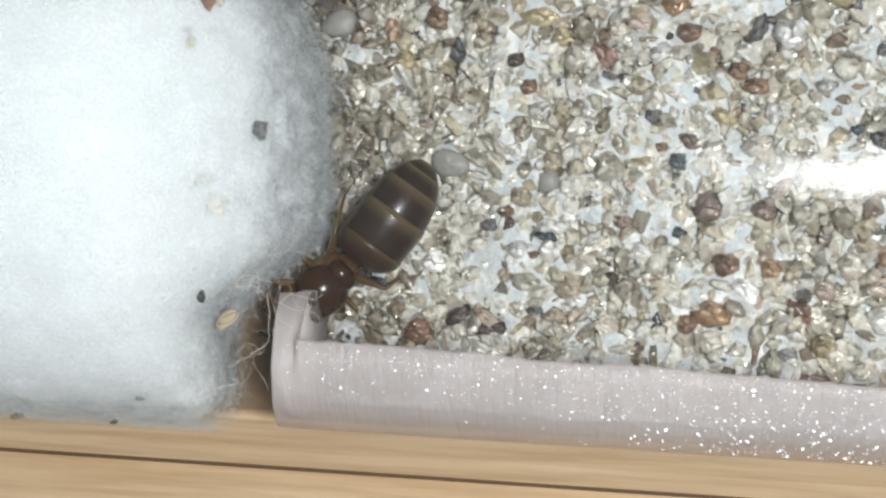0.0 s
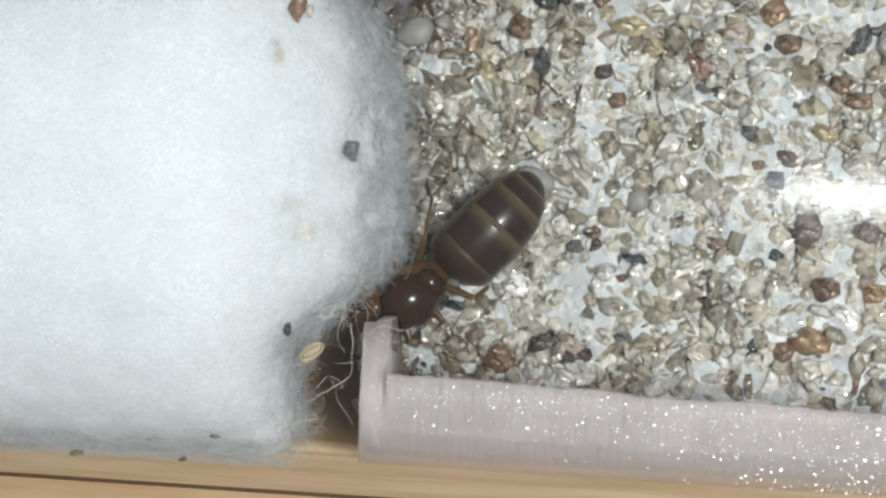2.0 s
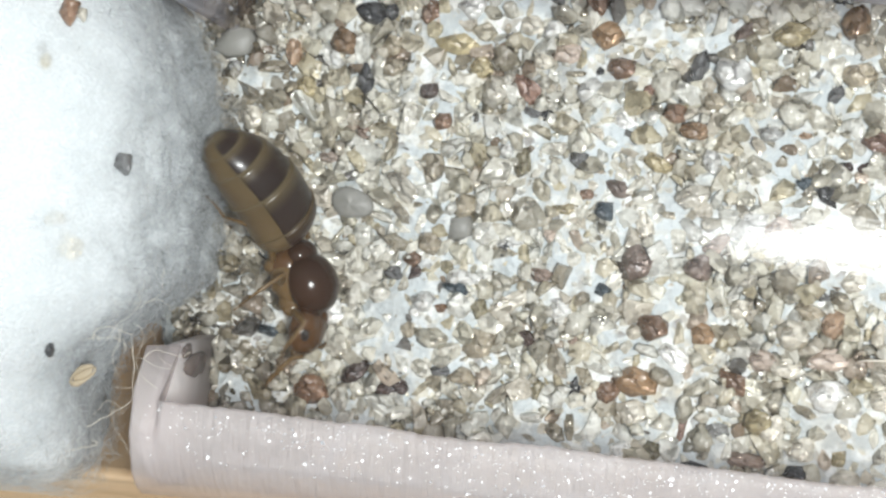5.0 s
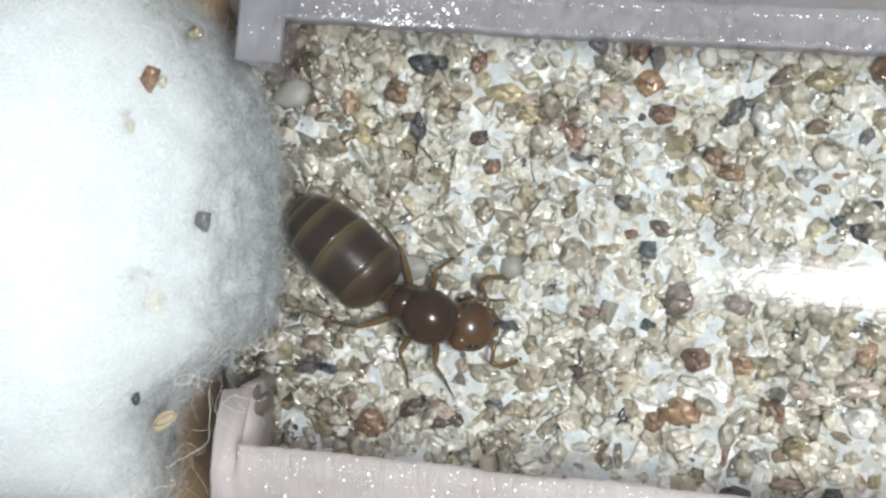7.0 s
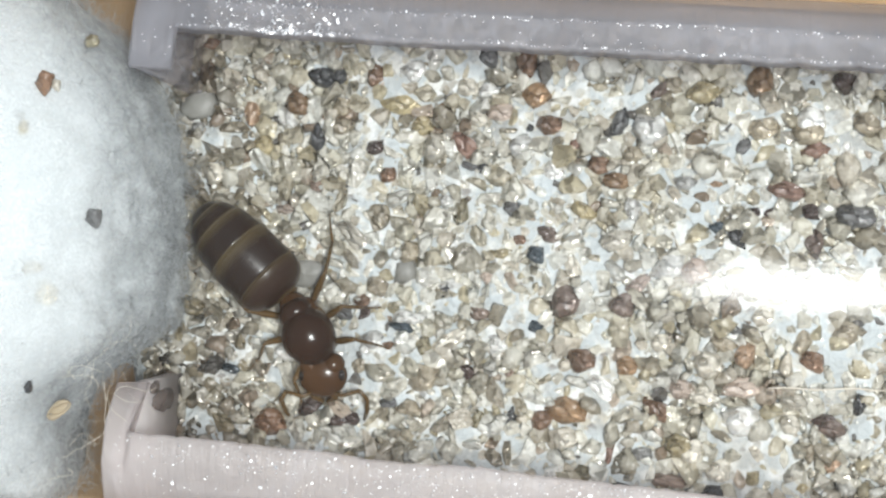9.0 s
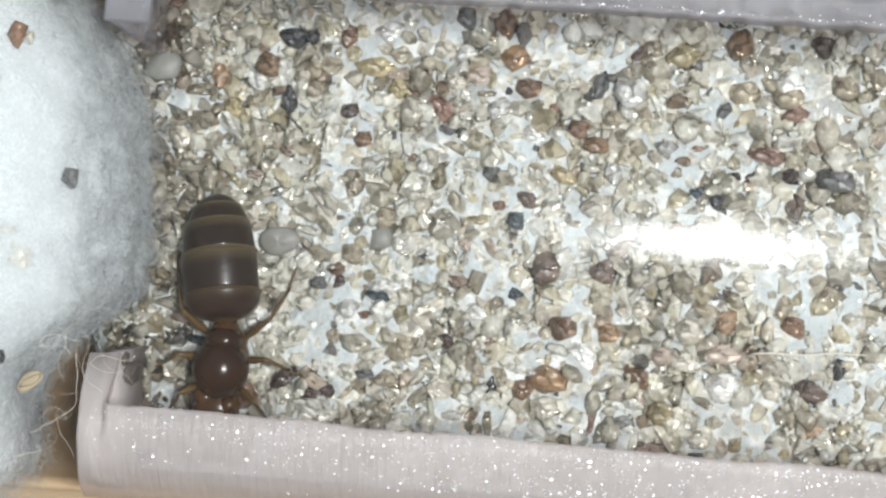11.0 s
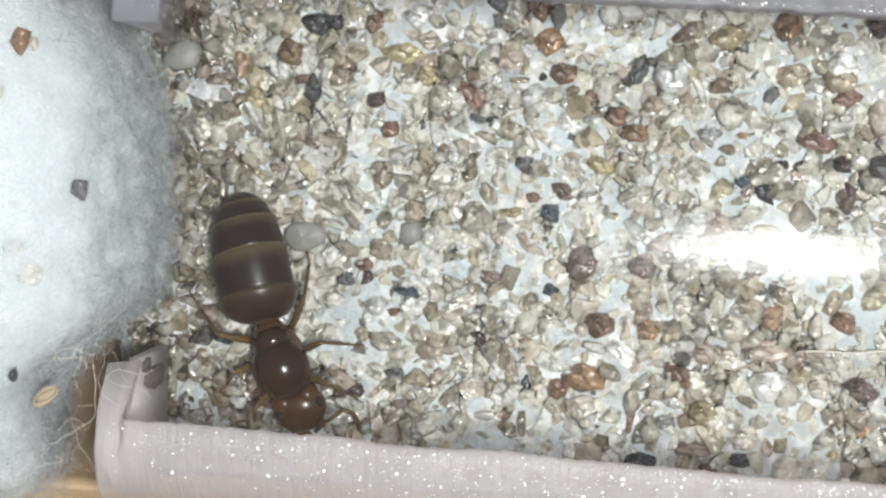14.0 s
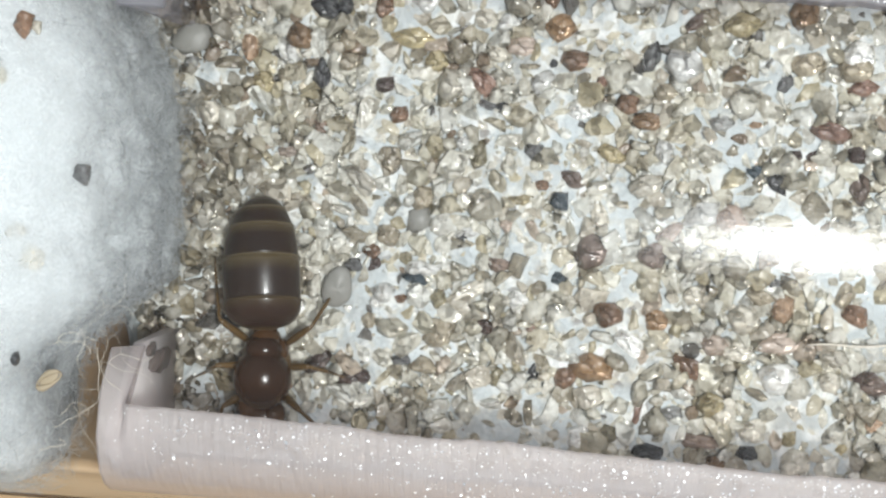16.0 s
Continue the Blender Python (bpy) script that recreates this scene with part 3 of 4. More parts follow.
notable(-9.14, 4.19, 0.75, 0.61, -26, "white")
notable(-8.14, 3.76, 0.61, 1.00, 4, "black")
notable(-6.26, 3.52, 0.68, 0.57, 4, "brown_dark")
notable(-3.38, 3.73, 1.14, 0.64, -46, "rust")
notable(-3.29, 3.11, 1.03, 0.32, -11, "slate")
notable(-2.84, 3.08, 0.43, 0.36, 4, "black")
notable(-1.64, 6.49, 1.10, 0.68, 104, "brown")
notable(-1.32, 5.43, 1.07, 0.86, 24, "amber")
notable(-2.81, 5.49, 0.71, 0.64, 24, "white")
notable(-3.46, 5.61, 0.86, 0.64, -6, "cream")
notable(-5.18, 6.00, 0.93, 0.75, 34, "white")
notable(-2.85, 6.58, 0.78, 0.78, 4, "slate")
notable(-0.81, 4.57, 0.89, 0.71, 4, "brown")
notable(-1.46, 4.42, 0.53, 0.39, 24, "black")
notable(-1.69, 3.87, 0.93, 0.71, 19, "white")
notable(-2.37, 4.87, 1.00, 0.57, -1, "pink")
notable(-3.07, 4.61, 0.80, 0.53, -11, "cream")
notable(-4.79, 4.29, 0.71, 0.71, 4, "gold")
notable(-7.34, 4.14, 0.86, 0.78, 4, "tan")
notable(5.25, 6.84, 0.82, 0.36, -21, "black")
notable(5.64, 6.30, 1.07, 0.93, 84, "amber")
notable(8.15, 6.41, 0.78, 0.78, 4, "brown_dark")
notable(1.35, 4.74, 1.07, 0.57, 69, "slate")
notable(2.34, 4.65, 1.18, 1.03, -36, "white")
notable(5.23, 4.27, 0.78, 0.48, 39, "slate")
notable(3.96, 5.85, 1.25, 0.75, 9, "gold")
notable(2.94, 6.04, 0.75, 0.57, -16, "tan")
notable(5.82, 4.85, 1.03, 0.89, 4, "tan")
notable(7.20, 5.18, 0.93, 0.96, 4, "white")
notable(8.37, 4.30, 0.82, 0.50, 84, "white")
notable(8.88, 5.12, 1.00, 0.89, 4, "tan")
notable(7.39, 4.31, 1.07, 0.57, 14, "rust")
notable(-5.80, 2.68, 0.64, 0.61, 4, "brown")
notable(-5.97, 1.43, 1.03, 0.75, 94, "tan")
notable(-5.02, -0.34, 0.95, 0.72, 24, "greyw")
notable(-4.95, 0.29, 0.78, 0.78, 4, "tan")
notable(-6.83, -1.82, 0.89, 0.43, -6, "slate")
notable(-6.33, -1.39, 0.64, 0.50, 34, "brown")
notable(-5.03, -2.12, 0.82, 0.46, -11, "blue")
notable(-3.73, -0.85, 0.68, 0.36, 74, "black")
notable(-2.57, -1.51, 0.78, 0.46, -1, "pinkb")
notable(-0.96, 0.46, 0.71, 0.64, 4, "blue")
notable(-1.52, 0.92, 0.53, 0.46, 4, "brown")
notable(-0.60, 1.18, 0.78, 0.57, -16, "brownp")
notable(0.23, 0.16, 0.93, 0.61, 99, "cream")
notable(0.03, -0.94, 1.10, 0.93, 34, "brownp")
notable(-0.86, -1.76, 0.68, 0.46, -16, "blue")
notable(-3.53, -0.67, 1.00, 0.43, 14, "white")
notable(-4.62, -1.77, 1.07, 0.50, -1, "white")
notable(-2.10, 0.43, 0.89, 0.50, 19, "gold")
notable(-3.35, 1.67, 1.00, 0.61, 84, "olive")
notable(-1.80, 1.86, 0.61, 0.61, 4, "slate")
notable(-3.89, 1.99, 0.50, 0.50, 4, "white")
notable(1.44, 2.95, 1.00, 0.53, 4, "amber")
notable(1.97, 2.11, 0.89, 0.64, 84, "white")
notable(5.24, 1.38, 0.82, 0.50, -56, "black")
notable(4.62, 1.69, 0.64, 0.43, -6, "blue")
notable(5.75, 2.27, 0.46, 0.46, 4, "brown_dark")
notable(6.15, 2.30, 0.46, 0.43, 4, "brown_dark")
notable(6.64, 2.96, 1.25, 0.68, -6, "rust")
notable(7.45, 2.35, 0.78, 0.64, 24, "brown_dark")
notable(7.55, 1.38, 1.03, 0.64, 94, "brownp")
notable(8.76, 2.31, 1.35, 0.82, -6, "slate")
notable(1.90, -0.92, 0.96, 0.86, 4, "brownp")
notable(3.23, 0.41, 1.28, 0.78, 14, "white")
notable(0.33, -4.30, 1.50, 0.89, -16, "amber")
notable(-0.43, -4.67, 0.82, 0.68, 74, "brown")
notable(0.26, -5.20, 1.07, 0.78, 4, "cream")
notable(1.76, -5.61, 0.82, 0.43, 79, "rust")
notable(2.09, -2.80, 0.82, 0.71, 4, "amber")
notable(0.71, -2.71, 0.96, 0.86, 4, "brown")
notable(7.74, -2.24, 1.00, 0.75, -6, "brown")
notable(9.27, -3.48, 0.78, 0.46, 84, "black")
notable(8.28, -4.03, 1.10, 0.61, -11, "brown_dark")
notable(-1.37, -4.67, 0.82, 0.36, 79, "black")
notable(-5.28, -4.51, 0.86, 0.50, 14, "slate")
notable(-2.43, -4.88, 0.82, 0.50, 74, "olive")
notable(-8.98, -5.41, 1.10, 0.96, 4, "brownr")
notable(-6.74, -5.13, 0.96, 0.53, 14, "brown_dark")
notable(-10.37, -3.82, 0.82, 0.50, 4, "blue")
notable(3.83, -3.41, 0.89, 0.71, 4, "pink")
notable(3.25, -1.16, 0.71, 0.61, 24, "cream")
notable(-5.92, -2.55, 0.78, 0.71, 14, "white")
notable(4.54, -3.53, 1.00, 0.61, 4, "cream")
notable(6.19, -0.95, 0.93, 0.71, 4, "cream")
notable(8.79, -1.28, 1.07, 0.78, 4, "tan")
notable(-8.60, -3.09, 0.91, 0.81, 4, "white")
notable(-7.73, -4.75, 0.98, 0.74, 34, "brown_dark")
notable(-6.58, -5.09, 0.95, 0.60, -6, "brown_dark")
notable(2.20, -6.68, 1.06, 0.58, 4, "black")
notable(8.45, -4.26, 1.09, 0.68, -6, "brownp")
notable(8.61, 2.27, 0.85, 0.75, 4, "slate")
notable(7.18, 4.79, 1.02, 0.85, 4, "tan")
notable(4.31, -5.28, 0.93, 0.87, 4, "cream")
notable(-7.40, 4.76, 0.74, 0.66, 4, "tan")
notable(-4.36, 3.65, 0.90, 0.99, 4, "cream")
notable(-9.82, 3.38, 0.75, 0.67, 4, "gold")
notable(-8.08, 2.18, 0.58, 0.42, -16, "pinkb")
notable(-7.16, 2.15, 0.58, 0.25, 34, "slate")
notable(-9.03, 1.37, 0.70, 0.37, 4, "pink")
notable(-11.36, 2.37, 0.76, 0.84, 4, "cream")
notable(-6.81, 0.69, 1.41, 0.67, -36, "cream")
notable(-12.03, 3.82, 0.51, 0.42, 4, "slate_l")
notable(-5.52, 4.96, 1.32, 0.74, 4, "gold")
notable(0.03, 4.01, 0.45, 0.40, 4, "rust")
notable(0.80, 3.41, 0.73, 0.57, -16, "brown")
notable(1.82, 3.80, 0.80, 0.64, 4, "tan")
notable(-0.55, 3.08, 0.73, 0.65, 4, "white")
notable(0.51, 1.93, 0.97, 0.65, -26, "gold")
notable(4.78, 4.88, 0.51, 0.32, 74, "slate_l")
notable(4.46, 3.01, 0.72, 0.40, 4, "orange")
notable(2.62, 5.87, 0.96, 0.48, 43, "brownp")
notable(3.50, 3.02, 0.80, 0.56, 4, "slate_l")
notable(1.55, 1.10, 1.13, 0.65, 24, "cream")
notable(-6.24, -1.76, 0.70, 0.47, 44, "brown_dark")
notable(-4.26, -2.62, 0.66, 0.58, 64, "olive")
notable(-2.43, -0.33, 0.49, 0.41, 94, "pink")
notable(-5.43, -2.71, 0.67, 0.42, 4, "brown")
notable(-6.09, -2.76, 0.70, 0.53, 24, "white")
notable(-4.99, -1.76, 0.70, 0.50, 24, "white")
notable(-5.88, -0.90, 0.83, 0.75, 4, "tan")
notable(-5.34, -1.45, 0.63, 0.47, -36, "olive")
notable(-2.88, -3.35, 0.70, 0.46, -46, "brown_dark")
notable(-3.29, -2.30, 1.82, 0.50, 29, "cream")
notable(-4.20, -3.62, 1.16, 0.92, 4, "tan")
notable(-1.95, -2.45, 0.79, 0.59, 4, "white")
notable(-1.48, -3.33, 0.41, 0.33, 4, "pinkb")
notable(0.21, -0.63, 0.49, 0.49, 4, "slate")
notable(-4.63, -4.66, 0.83, 0.67, 4, "tan")
notable(-6.30, -3.44, 0.67, 0.50, 94, "tan")
notable(2.30, -0.23, 0.97, 0.52, 44, "pinkb")
notable(1.34, -3.53, 1.23, 0.69, -26, "white")
notable(1.94, -3.98, 0.78, 0.23, 9, "brown_dark")
notable(3.17, -4.05, 1.14, 0.65, -26, "brown")
notable(5.70, -2.20, 0.93, 0.77, 44, "orange")
notable(5.62, -3.19, 1.45, 0.64, 4, "pink")
notable(5.40, -1.48, 0.51, 0.39, -36, "slate")
notable(4.04, 0.30, 0.96, 0.88, 4, "pinkb")
notable(7.41, -1.58, 0.99, 0.72, 74, "tan")
notable(7.26, -3.48, 0.99, 0.67, -6, "cream")
notable(4.60, -2.61, 1.00, 0.94, 4, "cream")
notable(5.03, -1.92, 0.96, 0.56, -16, "tan")
notable(5.70, -4.18, 1.22, 1.06, 5, "white")
notable(7.24, -4.22, 0.67, 0.64, 5, "cream")
notable(3.09, -1.99, 0.68, 0.65, 4, "cream")
notable(5.84, -4.83, 1.13, 0.23, 10, "slate")
notable(7.29, -4.80, 0.96, 0.19, 20, "slate")
notable(5.08, -6.47, 0.89, 0.57, -5, "black")
notable(6.39, -6.62, 0.97, 0.90, 5, "cream")
notable(3.92, -5.15, 0.97, 0.81, 5, "gold")
notable(4.14, -6.89, 0.68, 0.52, 5, "amber")
notable(3.39, -6.78, 0.90, 0.52, 55, "tan")
notable(3.60, -6.26, 1.30, 0.49, -5, "pinkb")
notable(5.19, -5.80, 0.97, 0.81, 5, "cream")
notable(6.18, -5.97, 0.81, 0.57, 25, "gold")
notable(0.07, -6.39, 0.86, 0.69, 35, "white")
notable(0.97, -6.23, 0.69, 0.59, 55, "olive")
notable(2.72, -5.50, 0.82, 0.49, 5, "slate_l")
notable(7.88, -5.08, 0.67, 0.48, 85, "tan")
notable(8.55, -5.36, 0.72, 0.45, 35, "orange")
notable(7.65, -6.18, 0.68, 0.40, 35, "gold")


def sand():
    rnd = random.Random(5)
    tries = ((0.50, 3000, 0.58), (0.40, 9000, 0.50), (0.30, 18000, 0.46), (0.22, 28000, 0.44), (0.15, 34000, 0.45), (0.10, 40000, 0.52))
    singles, piles = 300 - len(placed), tuple(([], []) for _ in range(4))
    cells = {}

    def key(x, y):
        return int(x // 1.2), int(y // 1.2)

    for a, b, c in placed:
        cells.setdefault(key(a, b), []).append((a, b, c))
    for radius, number, tight in tries:
        for _ in range(number):
            x, y = rnd.uniform(-13.9, 15.0), rnd.uniform(-7.5, 7.5)
            if x < bed_left(y) + 0.1:
                continue
            r = radius * rnd.uniform(0.82, 1.15)
            k = key(x, y)
            near = [p for i in (-1, 0, 1) for j in (-1, 0, 1) for p in cells.get((k[0] + i, k[1] + j), ())]
            if any((x - a) ** 2 + (y - b) ** 2 < (tight * (r + c)) ** 2 for a, b, c in near):
                continue
            cells.setdefault(k, []).append((x, y, r))
            stretch = rnd.uniform(0.45, 1.0)
            size = (2.1 * r, 2.1 * r * stretch, 2 * r * rnd.uniform(0.4, 0.8))
            z = BED + bed_height(x, y) + rnd.uniform(-0.1, 0.45) * r
            tilt = Euler((rnd.uniform(-0.7, 0.7), rnd.uniform(-0.7, 0.7), rnd.uniform(0, 6.3)))
            shape = rnd.randrange(46)
            darker = x + rnd.gauss(0, 0.6) + 1.2 * noise.noise((x * 0.5, y * 0.5, 14)) < -10.4 - 0.12 * y
            if singles > 0 and radius > 0.3 and x < -1.5:
                singles -= 1
                ob = new("grain", shape_mesh(shape, M_DARKER_SINGLE if darker else M_SINGLE))
                ob.parent = insert
                ob.location, ob.rotation_euler, ob.scale = (x * MM, y * MM, z * MM), tilt, size
                continue
            m = np.array(tilt.to_matrix()) * np.array(size)
            verts, faces = piles[(0 if shape % 10 < 3 else 1) + (2 if darker else 0)]
            base = len(verts)
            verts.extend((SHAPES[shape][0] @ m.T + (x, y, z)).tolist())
            faces.extend([[base + v for v in f] for f in SHAPES[shape][1]])
    soup("sand_grains", *piles[0], M_MIXED, insert, "mixed pale sand grains set in plaster")
    soup("broken_grains", *piles[1], M_MIXED, insert, "sharp-edged pale sand grains set in plaster", smooth=False)
    soup("damp_grains", *piles[2], M_DARKER_MIXED, insert, "dull damp sand grains beside the plug")
    soup("damp_broken_grains", *piles[3], M_DARKER_MIXED, insert, "dull damp sharp sand grains beside the plug", smooth=False)


sand()


def flecks():
    """Bright metal flecks on the insert's walls: wet drops and stand-ins for glints."""
    rnd = random.Random(9)
    verts, faces = [], []
    for i in range(2300):
        side = -1 if rnd.random() < 0.6 else 1
        x = LEFT + 0.15 + 25 * rnd.random() ** 0.9
        # Flecks from 1400 on stand in for sheen along the front wall.
        if i >= 1100:
            side = 1 if i < 1400 or i > 2350 else -1
            x = rnd.gauss(-8.2, 1.1) if i < 1400 else rnd.uniform(-11, 12) if side > 0 or i > 2000 else rnd.gauss(4, 4)
            x = max(x, LEFT + 1.5)
        face = wall_profile(x, side)
        s = rnd.uniform(0.6, 3.6) if 1100 <= i < 1400 else rnd.uniform(1.0, 3.4) if i > 2000 else rnd.uniform(2.5, 5.9) if i >= 1400 else min(5.99, 1.0 + abs(rnd.gauss(0, 0.9))) if side < 0 or rnd.random() < 0.5 else rnd.gauss(3.2, 0.07)
        k = int(s)
        o, u = [p + (q - p) * (s - k) for p, q in zip(face[k], face[k + 1])]
        center = Vector((x, side * o, BED + u + 0.02))
        size, n = rnd.choice((0.007, 0.010, 0.014, 0.022) if i < 1100 else (0.008, 0.011, 0.015, 0.022, 0.036)), rnd.choice((4, 5))
        turn = Euler((rnd.gauss(0, 0.28), rnd.gauss(0.08, 0.22), rnd.uniform(0, 6.3))).to_matrix()
        base = len(verts)
        longer = rnd.choice((1.0, 1.0, 1.6, 2.6))
        ring = [Vector((size * rnd.uniform(0.6, 1.4) * math.cos(6.283 * j / n), size * longer * rnd.uniform(0.5, 1.0) * math.sin(6.283 * j / n), 0)) for j in range(n)]
        for lift in (0.0, 0.03):
            verts.extend((center + turn @ (p - Vector((0, 0, lift))))[:] for p in ring)
        faces.append([base + j for j in range(n)])
        faces.extend([base + j, base + n + j, base + n + (j + 1) % n, base + (j + 1) % n] for j in range(n))
    soup("bright_flecks", verts, faces, M_FLECK, insert, "tiny wet flecks and painted glints on the walls", smooth=False)


flecks()


def mica():
    """Thin shining flakes lying among the grains."""
    rnd = random.Random(31)
    verts, faces = [], []
    for _ in range(1100):
        x, y = rnd.uniform(LEFT + 0.3, 14.5), rnd.uniform(-7.0, 7.0)
        n, size = rnd.choice((4, 5, 6)), rnd.choice((0.03, 0.05, 0.07, 0.10))
        turn = Euler((rnd.gauss(0, 0.3), rnd.gauss(0.06, 0.3), rnd.uniform(0, 6.3))).to_matrix()
        center = Vector((x, y, BED + bed_height(x, y) + rnd.uniform(0.06, 0.30)))
        base = len(verts)
        ring = [Vector((size * rnd.uniform(0.6, 1.1) * math.cos(6.283 * k / n), size * rnd.uniform(0.5, 1.0) * math.sin(6.283 * k / n), 0)) for k in range(n)]
        for lift in (0.0, 0.03):
            verts.extend((center + turn @ (p - Vector((0, 0, lift))))[:] for p in ring)
        faces.append([base + k for k in range(n)])
        faces.append([base + n + k for k in reversed(range(n))])
        faces.extend([base + k, base + n + k, base + n + (k + 1) % n, base + (k + 1) % n] for k in range(n))
    soup("mica_flakes", verts, faces, M_MICA, insert, "thin shiny mica flakes among the grains", smooth=False)


mica()


# ---- cotton ----
def cotton_end(y, z):
    """Where the plug's soft end lies along the tube, for a point of its cross-section."""
    bulge = 0.24 * noise.noise((y * 0.5, z * 0.5, 4)) + 0.20 * noise.noise((y * 1.4, z * 1.4, 9))
    if y > 0:
        drop = 2.1 * (y / 6) ** 2.6
    else:
        s = min(1.0, max(0.0, (-y - 2.0) / 3.2))
        rim = min(1.0, max(0.0, (-y - 5.6) / 2.6))
        drop = 3.1 * s * s * (3 - 2 * s) - 0.75 * rim * rim * (3 - 2 * rim)
    r = math.hypot(y, z)
    fine = 0.10 * noise.noise((y * 5, z * 5, 1)) + 0.06 * noise.noise((y * 11, z * 11, 6))
    low = min(1.0, max(0.0, (-y - 2.0) / 2.0)) if z > 0 else 0.0
    slope = (1 - low) * 1.2 * (abs(z) / 5.4) ** 3 + low * 0.35 * (abs(z) / 5.4) ** 3
    return -12.25 - drop * (1 - 0.2 * low) - slope - 0.7 * (max(0.0, r - 6.6) / 2.0) ** 2.2 + bulge + fine


def cotton_point(u, a):
    """u 0..1 from the middle of the end to its rim, then back along the tube."""
    if u <= 1:
        r = 8.6 * u
        y, z = r * math.sin(a), r * math.cos(a)
        return Vector((cotton_end(y, z), y, AXIS + z))
    y, z = math.sin(a), math.cos(a)
    x = cotton_end(8.6 * y, 8.6 * z) - (u - 1) * 24
    r = 8.48 + 0.10 * noise.noise((x * 0.8, 5 * y, 5 * z)) + 0.05 * noise.noise((x * 3, 20 * y, 20 * z)) - 0.06
    return Vector((x, r * y, AXIS + r * z))


def cotton():
    plug = thing("cotton_plug", "white fluffy cotton wool plug inside the tube", "cotton plug")
    bm = bmesh.new()
    n = 150
    steps = [i / 55 for i in range(1, 56)] + [1 + i / 60 for i in range(1, 61)]
    middle = bm.verts.new(cotton_point(0, 0))
    rings = [[bm.verts.new(cotton_point(u, 2 * math.pi * k / n)) for k in range(n)] for u in steps]
    for k in range(n):
        bm.faces.new((middle, rings[0][k], rings[0][(k + 1) % n]))
    for a, b in zip(rings, rings[1:]):
        for k in range(n):
            bm.faces.new((a[k], a[(k + 1) % n], b[(k + 1) % n], b[k]))
    bm.faces.new(rings[-1])
    shoulder = [v for ring in rings[34:78] for v in ring]
    for _ in range(60):
        bmesh.ops.smooth_vert(bm, verts=shoulder, factor=0.5, use_axis_x=True, use_axis_y=True, use_axis_z=True)
    bm.normal_update()
    bmesh.ops.recalc_face_normals(bm, faces=bm.faces)
    for depth, name, mat in ((0.16, "thin_wool", M_VEIL), (-0.06, "thin_wool", M_VEIL), (-0.34, "wool_body", M_COTTON)):
        layer = bm.copy()
        layer.normal_update()
        for v, way in [(v, v.normal.copy()) for v in layer.verts]:
            puff = 0.16 * noise.noise(v.co * 0.9 + Vector((0, 0, 30 * depth))) + 0.10 * noise.noise(v.co * 2.6 + Vector((0, 0, 30 * depth)))
            v.co += way * (depth + puff * (1 if mat is M_VEIL else 0.5))
            away = math.hypot(v.co.y, v.co.z - AXIS)
            if away > 8.66:
                v.co.y, v.co.z = v.co.y * 8.66 / away, AXIS + (v.co.z - AXIS) * 8.66 / away
        part(name, layer, mat, plug, "thin see-through outer wool" if mat is M_VEIL else "")
    bm.free()
    rnd = random.Random(21)
    verts, faces = [], []

    def fibre(points, r):
        base = len(verts)
        for i, p in enumerate(points):
            d = (points[min(i + 1, len(points) - 1)] - points[max(i - 1, 0)]).normalized()
            a = d.orthogonal().normalized()
            b = d.cross(a)
            for k in range(3):
                t = 2.0944 * k
                verts.append((p + r * (math.cos(t) * a + math.sin(t) * b))[:])
        for i in range(len(points) - 1):
            for k in range(3):
                q = base + 3 * i
                faces.append((q + k, q + (k + 1) % 3, q + 3 + (k + 1) % 3, q + 3 + k))

    for i in range(13000):
        end = i < 8500
        if end:
            u, a = math.sqrt(rnd.random()) * 0.92, rnd.uniform(0, 2 * math.pi)
            if not -0.5 < u * math.cos(a) < 0.52 or (u * math.cos(a) > 0.36 and rnd.random() < 0.6):
                continue
        else:
            u, a = 1 + 0.5 * rnd.random(), rnd.choice((-1, 1)) * radians(rnd.uniform(62, 112))
        p = cotton_point(u, a)
        if end and p.y < -5.5 and rnd.random() < 0.5:
            continue
        out = (Vector((1, 0, 0)) if u < 0.8 else Vector((0.4, math.sin(a), math.cos(a))) if end else Vector((0, math.sin(a), math.cos(a)))).normalized()
        d = (Vector((rnd.gauss(0, 0.5), rnd.gauss(0, 1), rnd.gauss(0, 1))) if end else Vector((rnd.gauss(0, 1), rnd.gauss(0, 0.3), rnd.gauss(0, 0.8)))).normalized()
        lift = rnd.uniform(-0.05, 0.16) if rnd.random() < 0.66 else rnd.uniform(0.1, 0.8 if end else 0.4)
        curl = Vector((rnd.gauss(0, 1), rnd.gauss(0, 1), rnd.gauss(0, 1))) * 0.35
        pts, length = [], rnd.uniform(0.5, 1.6)
        for k in range(5):
            along = k / 4
            q = p + d * length * (along - 0.5) + curl * (along - 0.5) ** 2 * 2 + out * (lift * (1 - (2 * along - 1) ** 2) + 0.02)
            away = math.hypot(q.y, q.z - AXIS)
            if away > 8.65:
                q.y, q.z = q.y * 8.65 / away, AXIS + (q.z - AXIS) * 8.65 / away
            pts.append(q)
        fibre(pts, rnd.choice((0.004, 0.005, 0.007)))
    soup("wool_fibres", verts, faces, M_FIBRE, plug, "loose fine white fibres")


cotton()


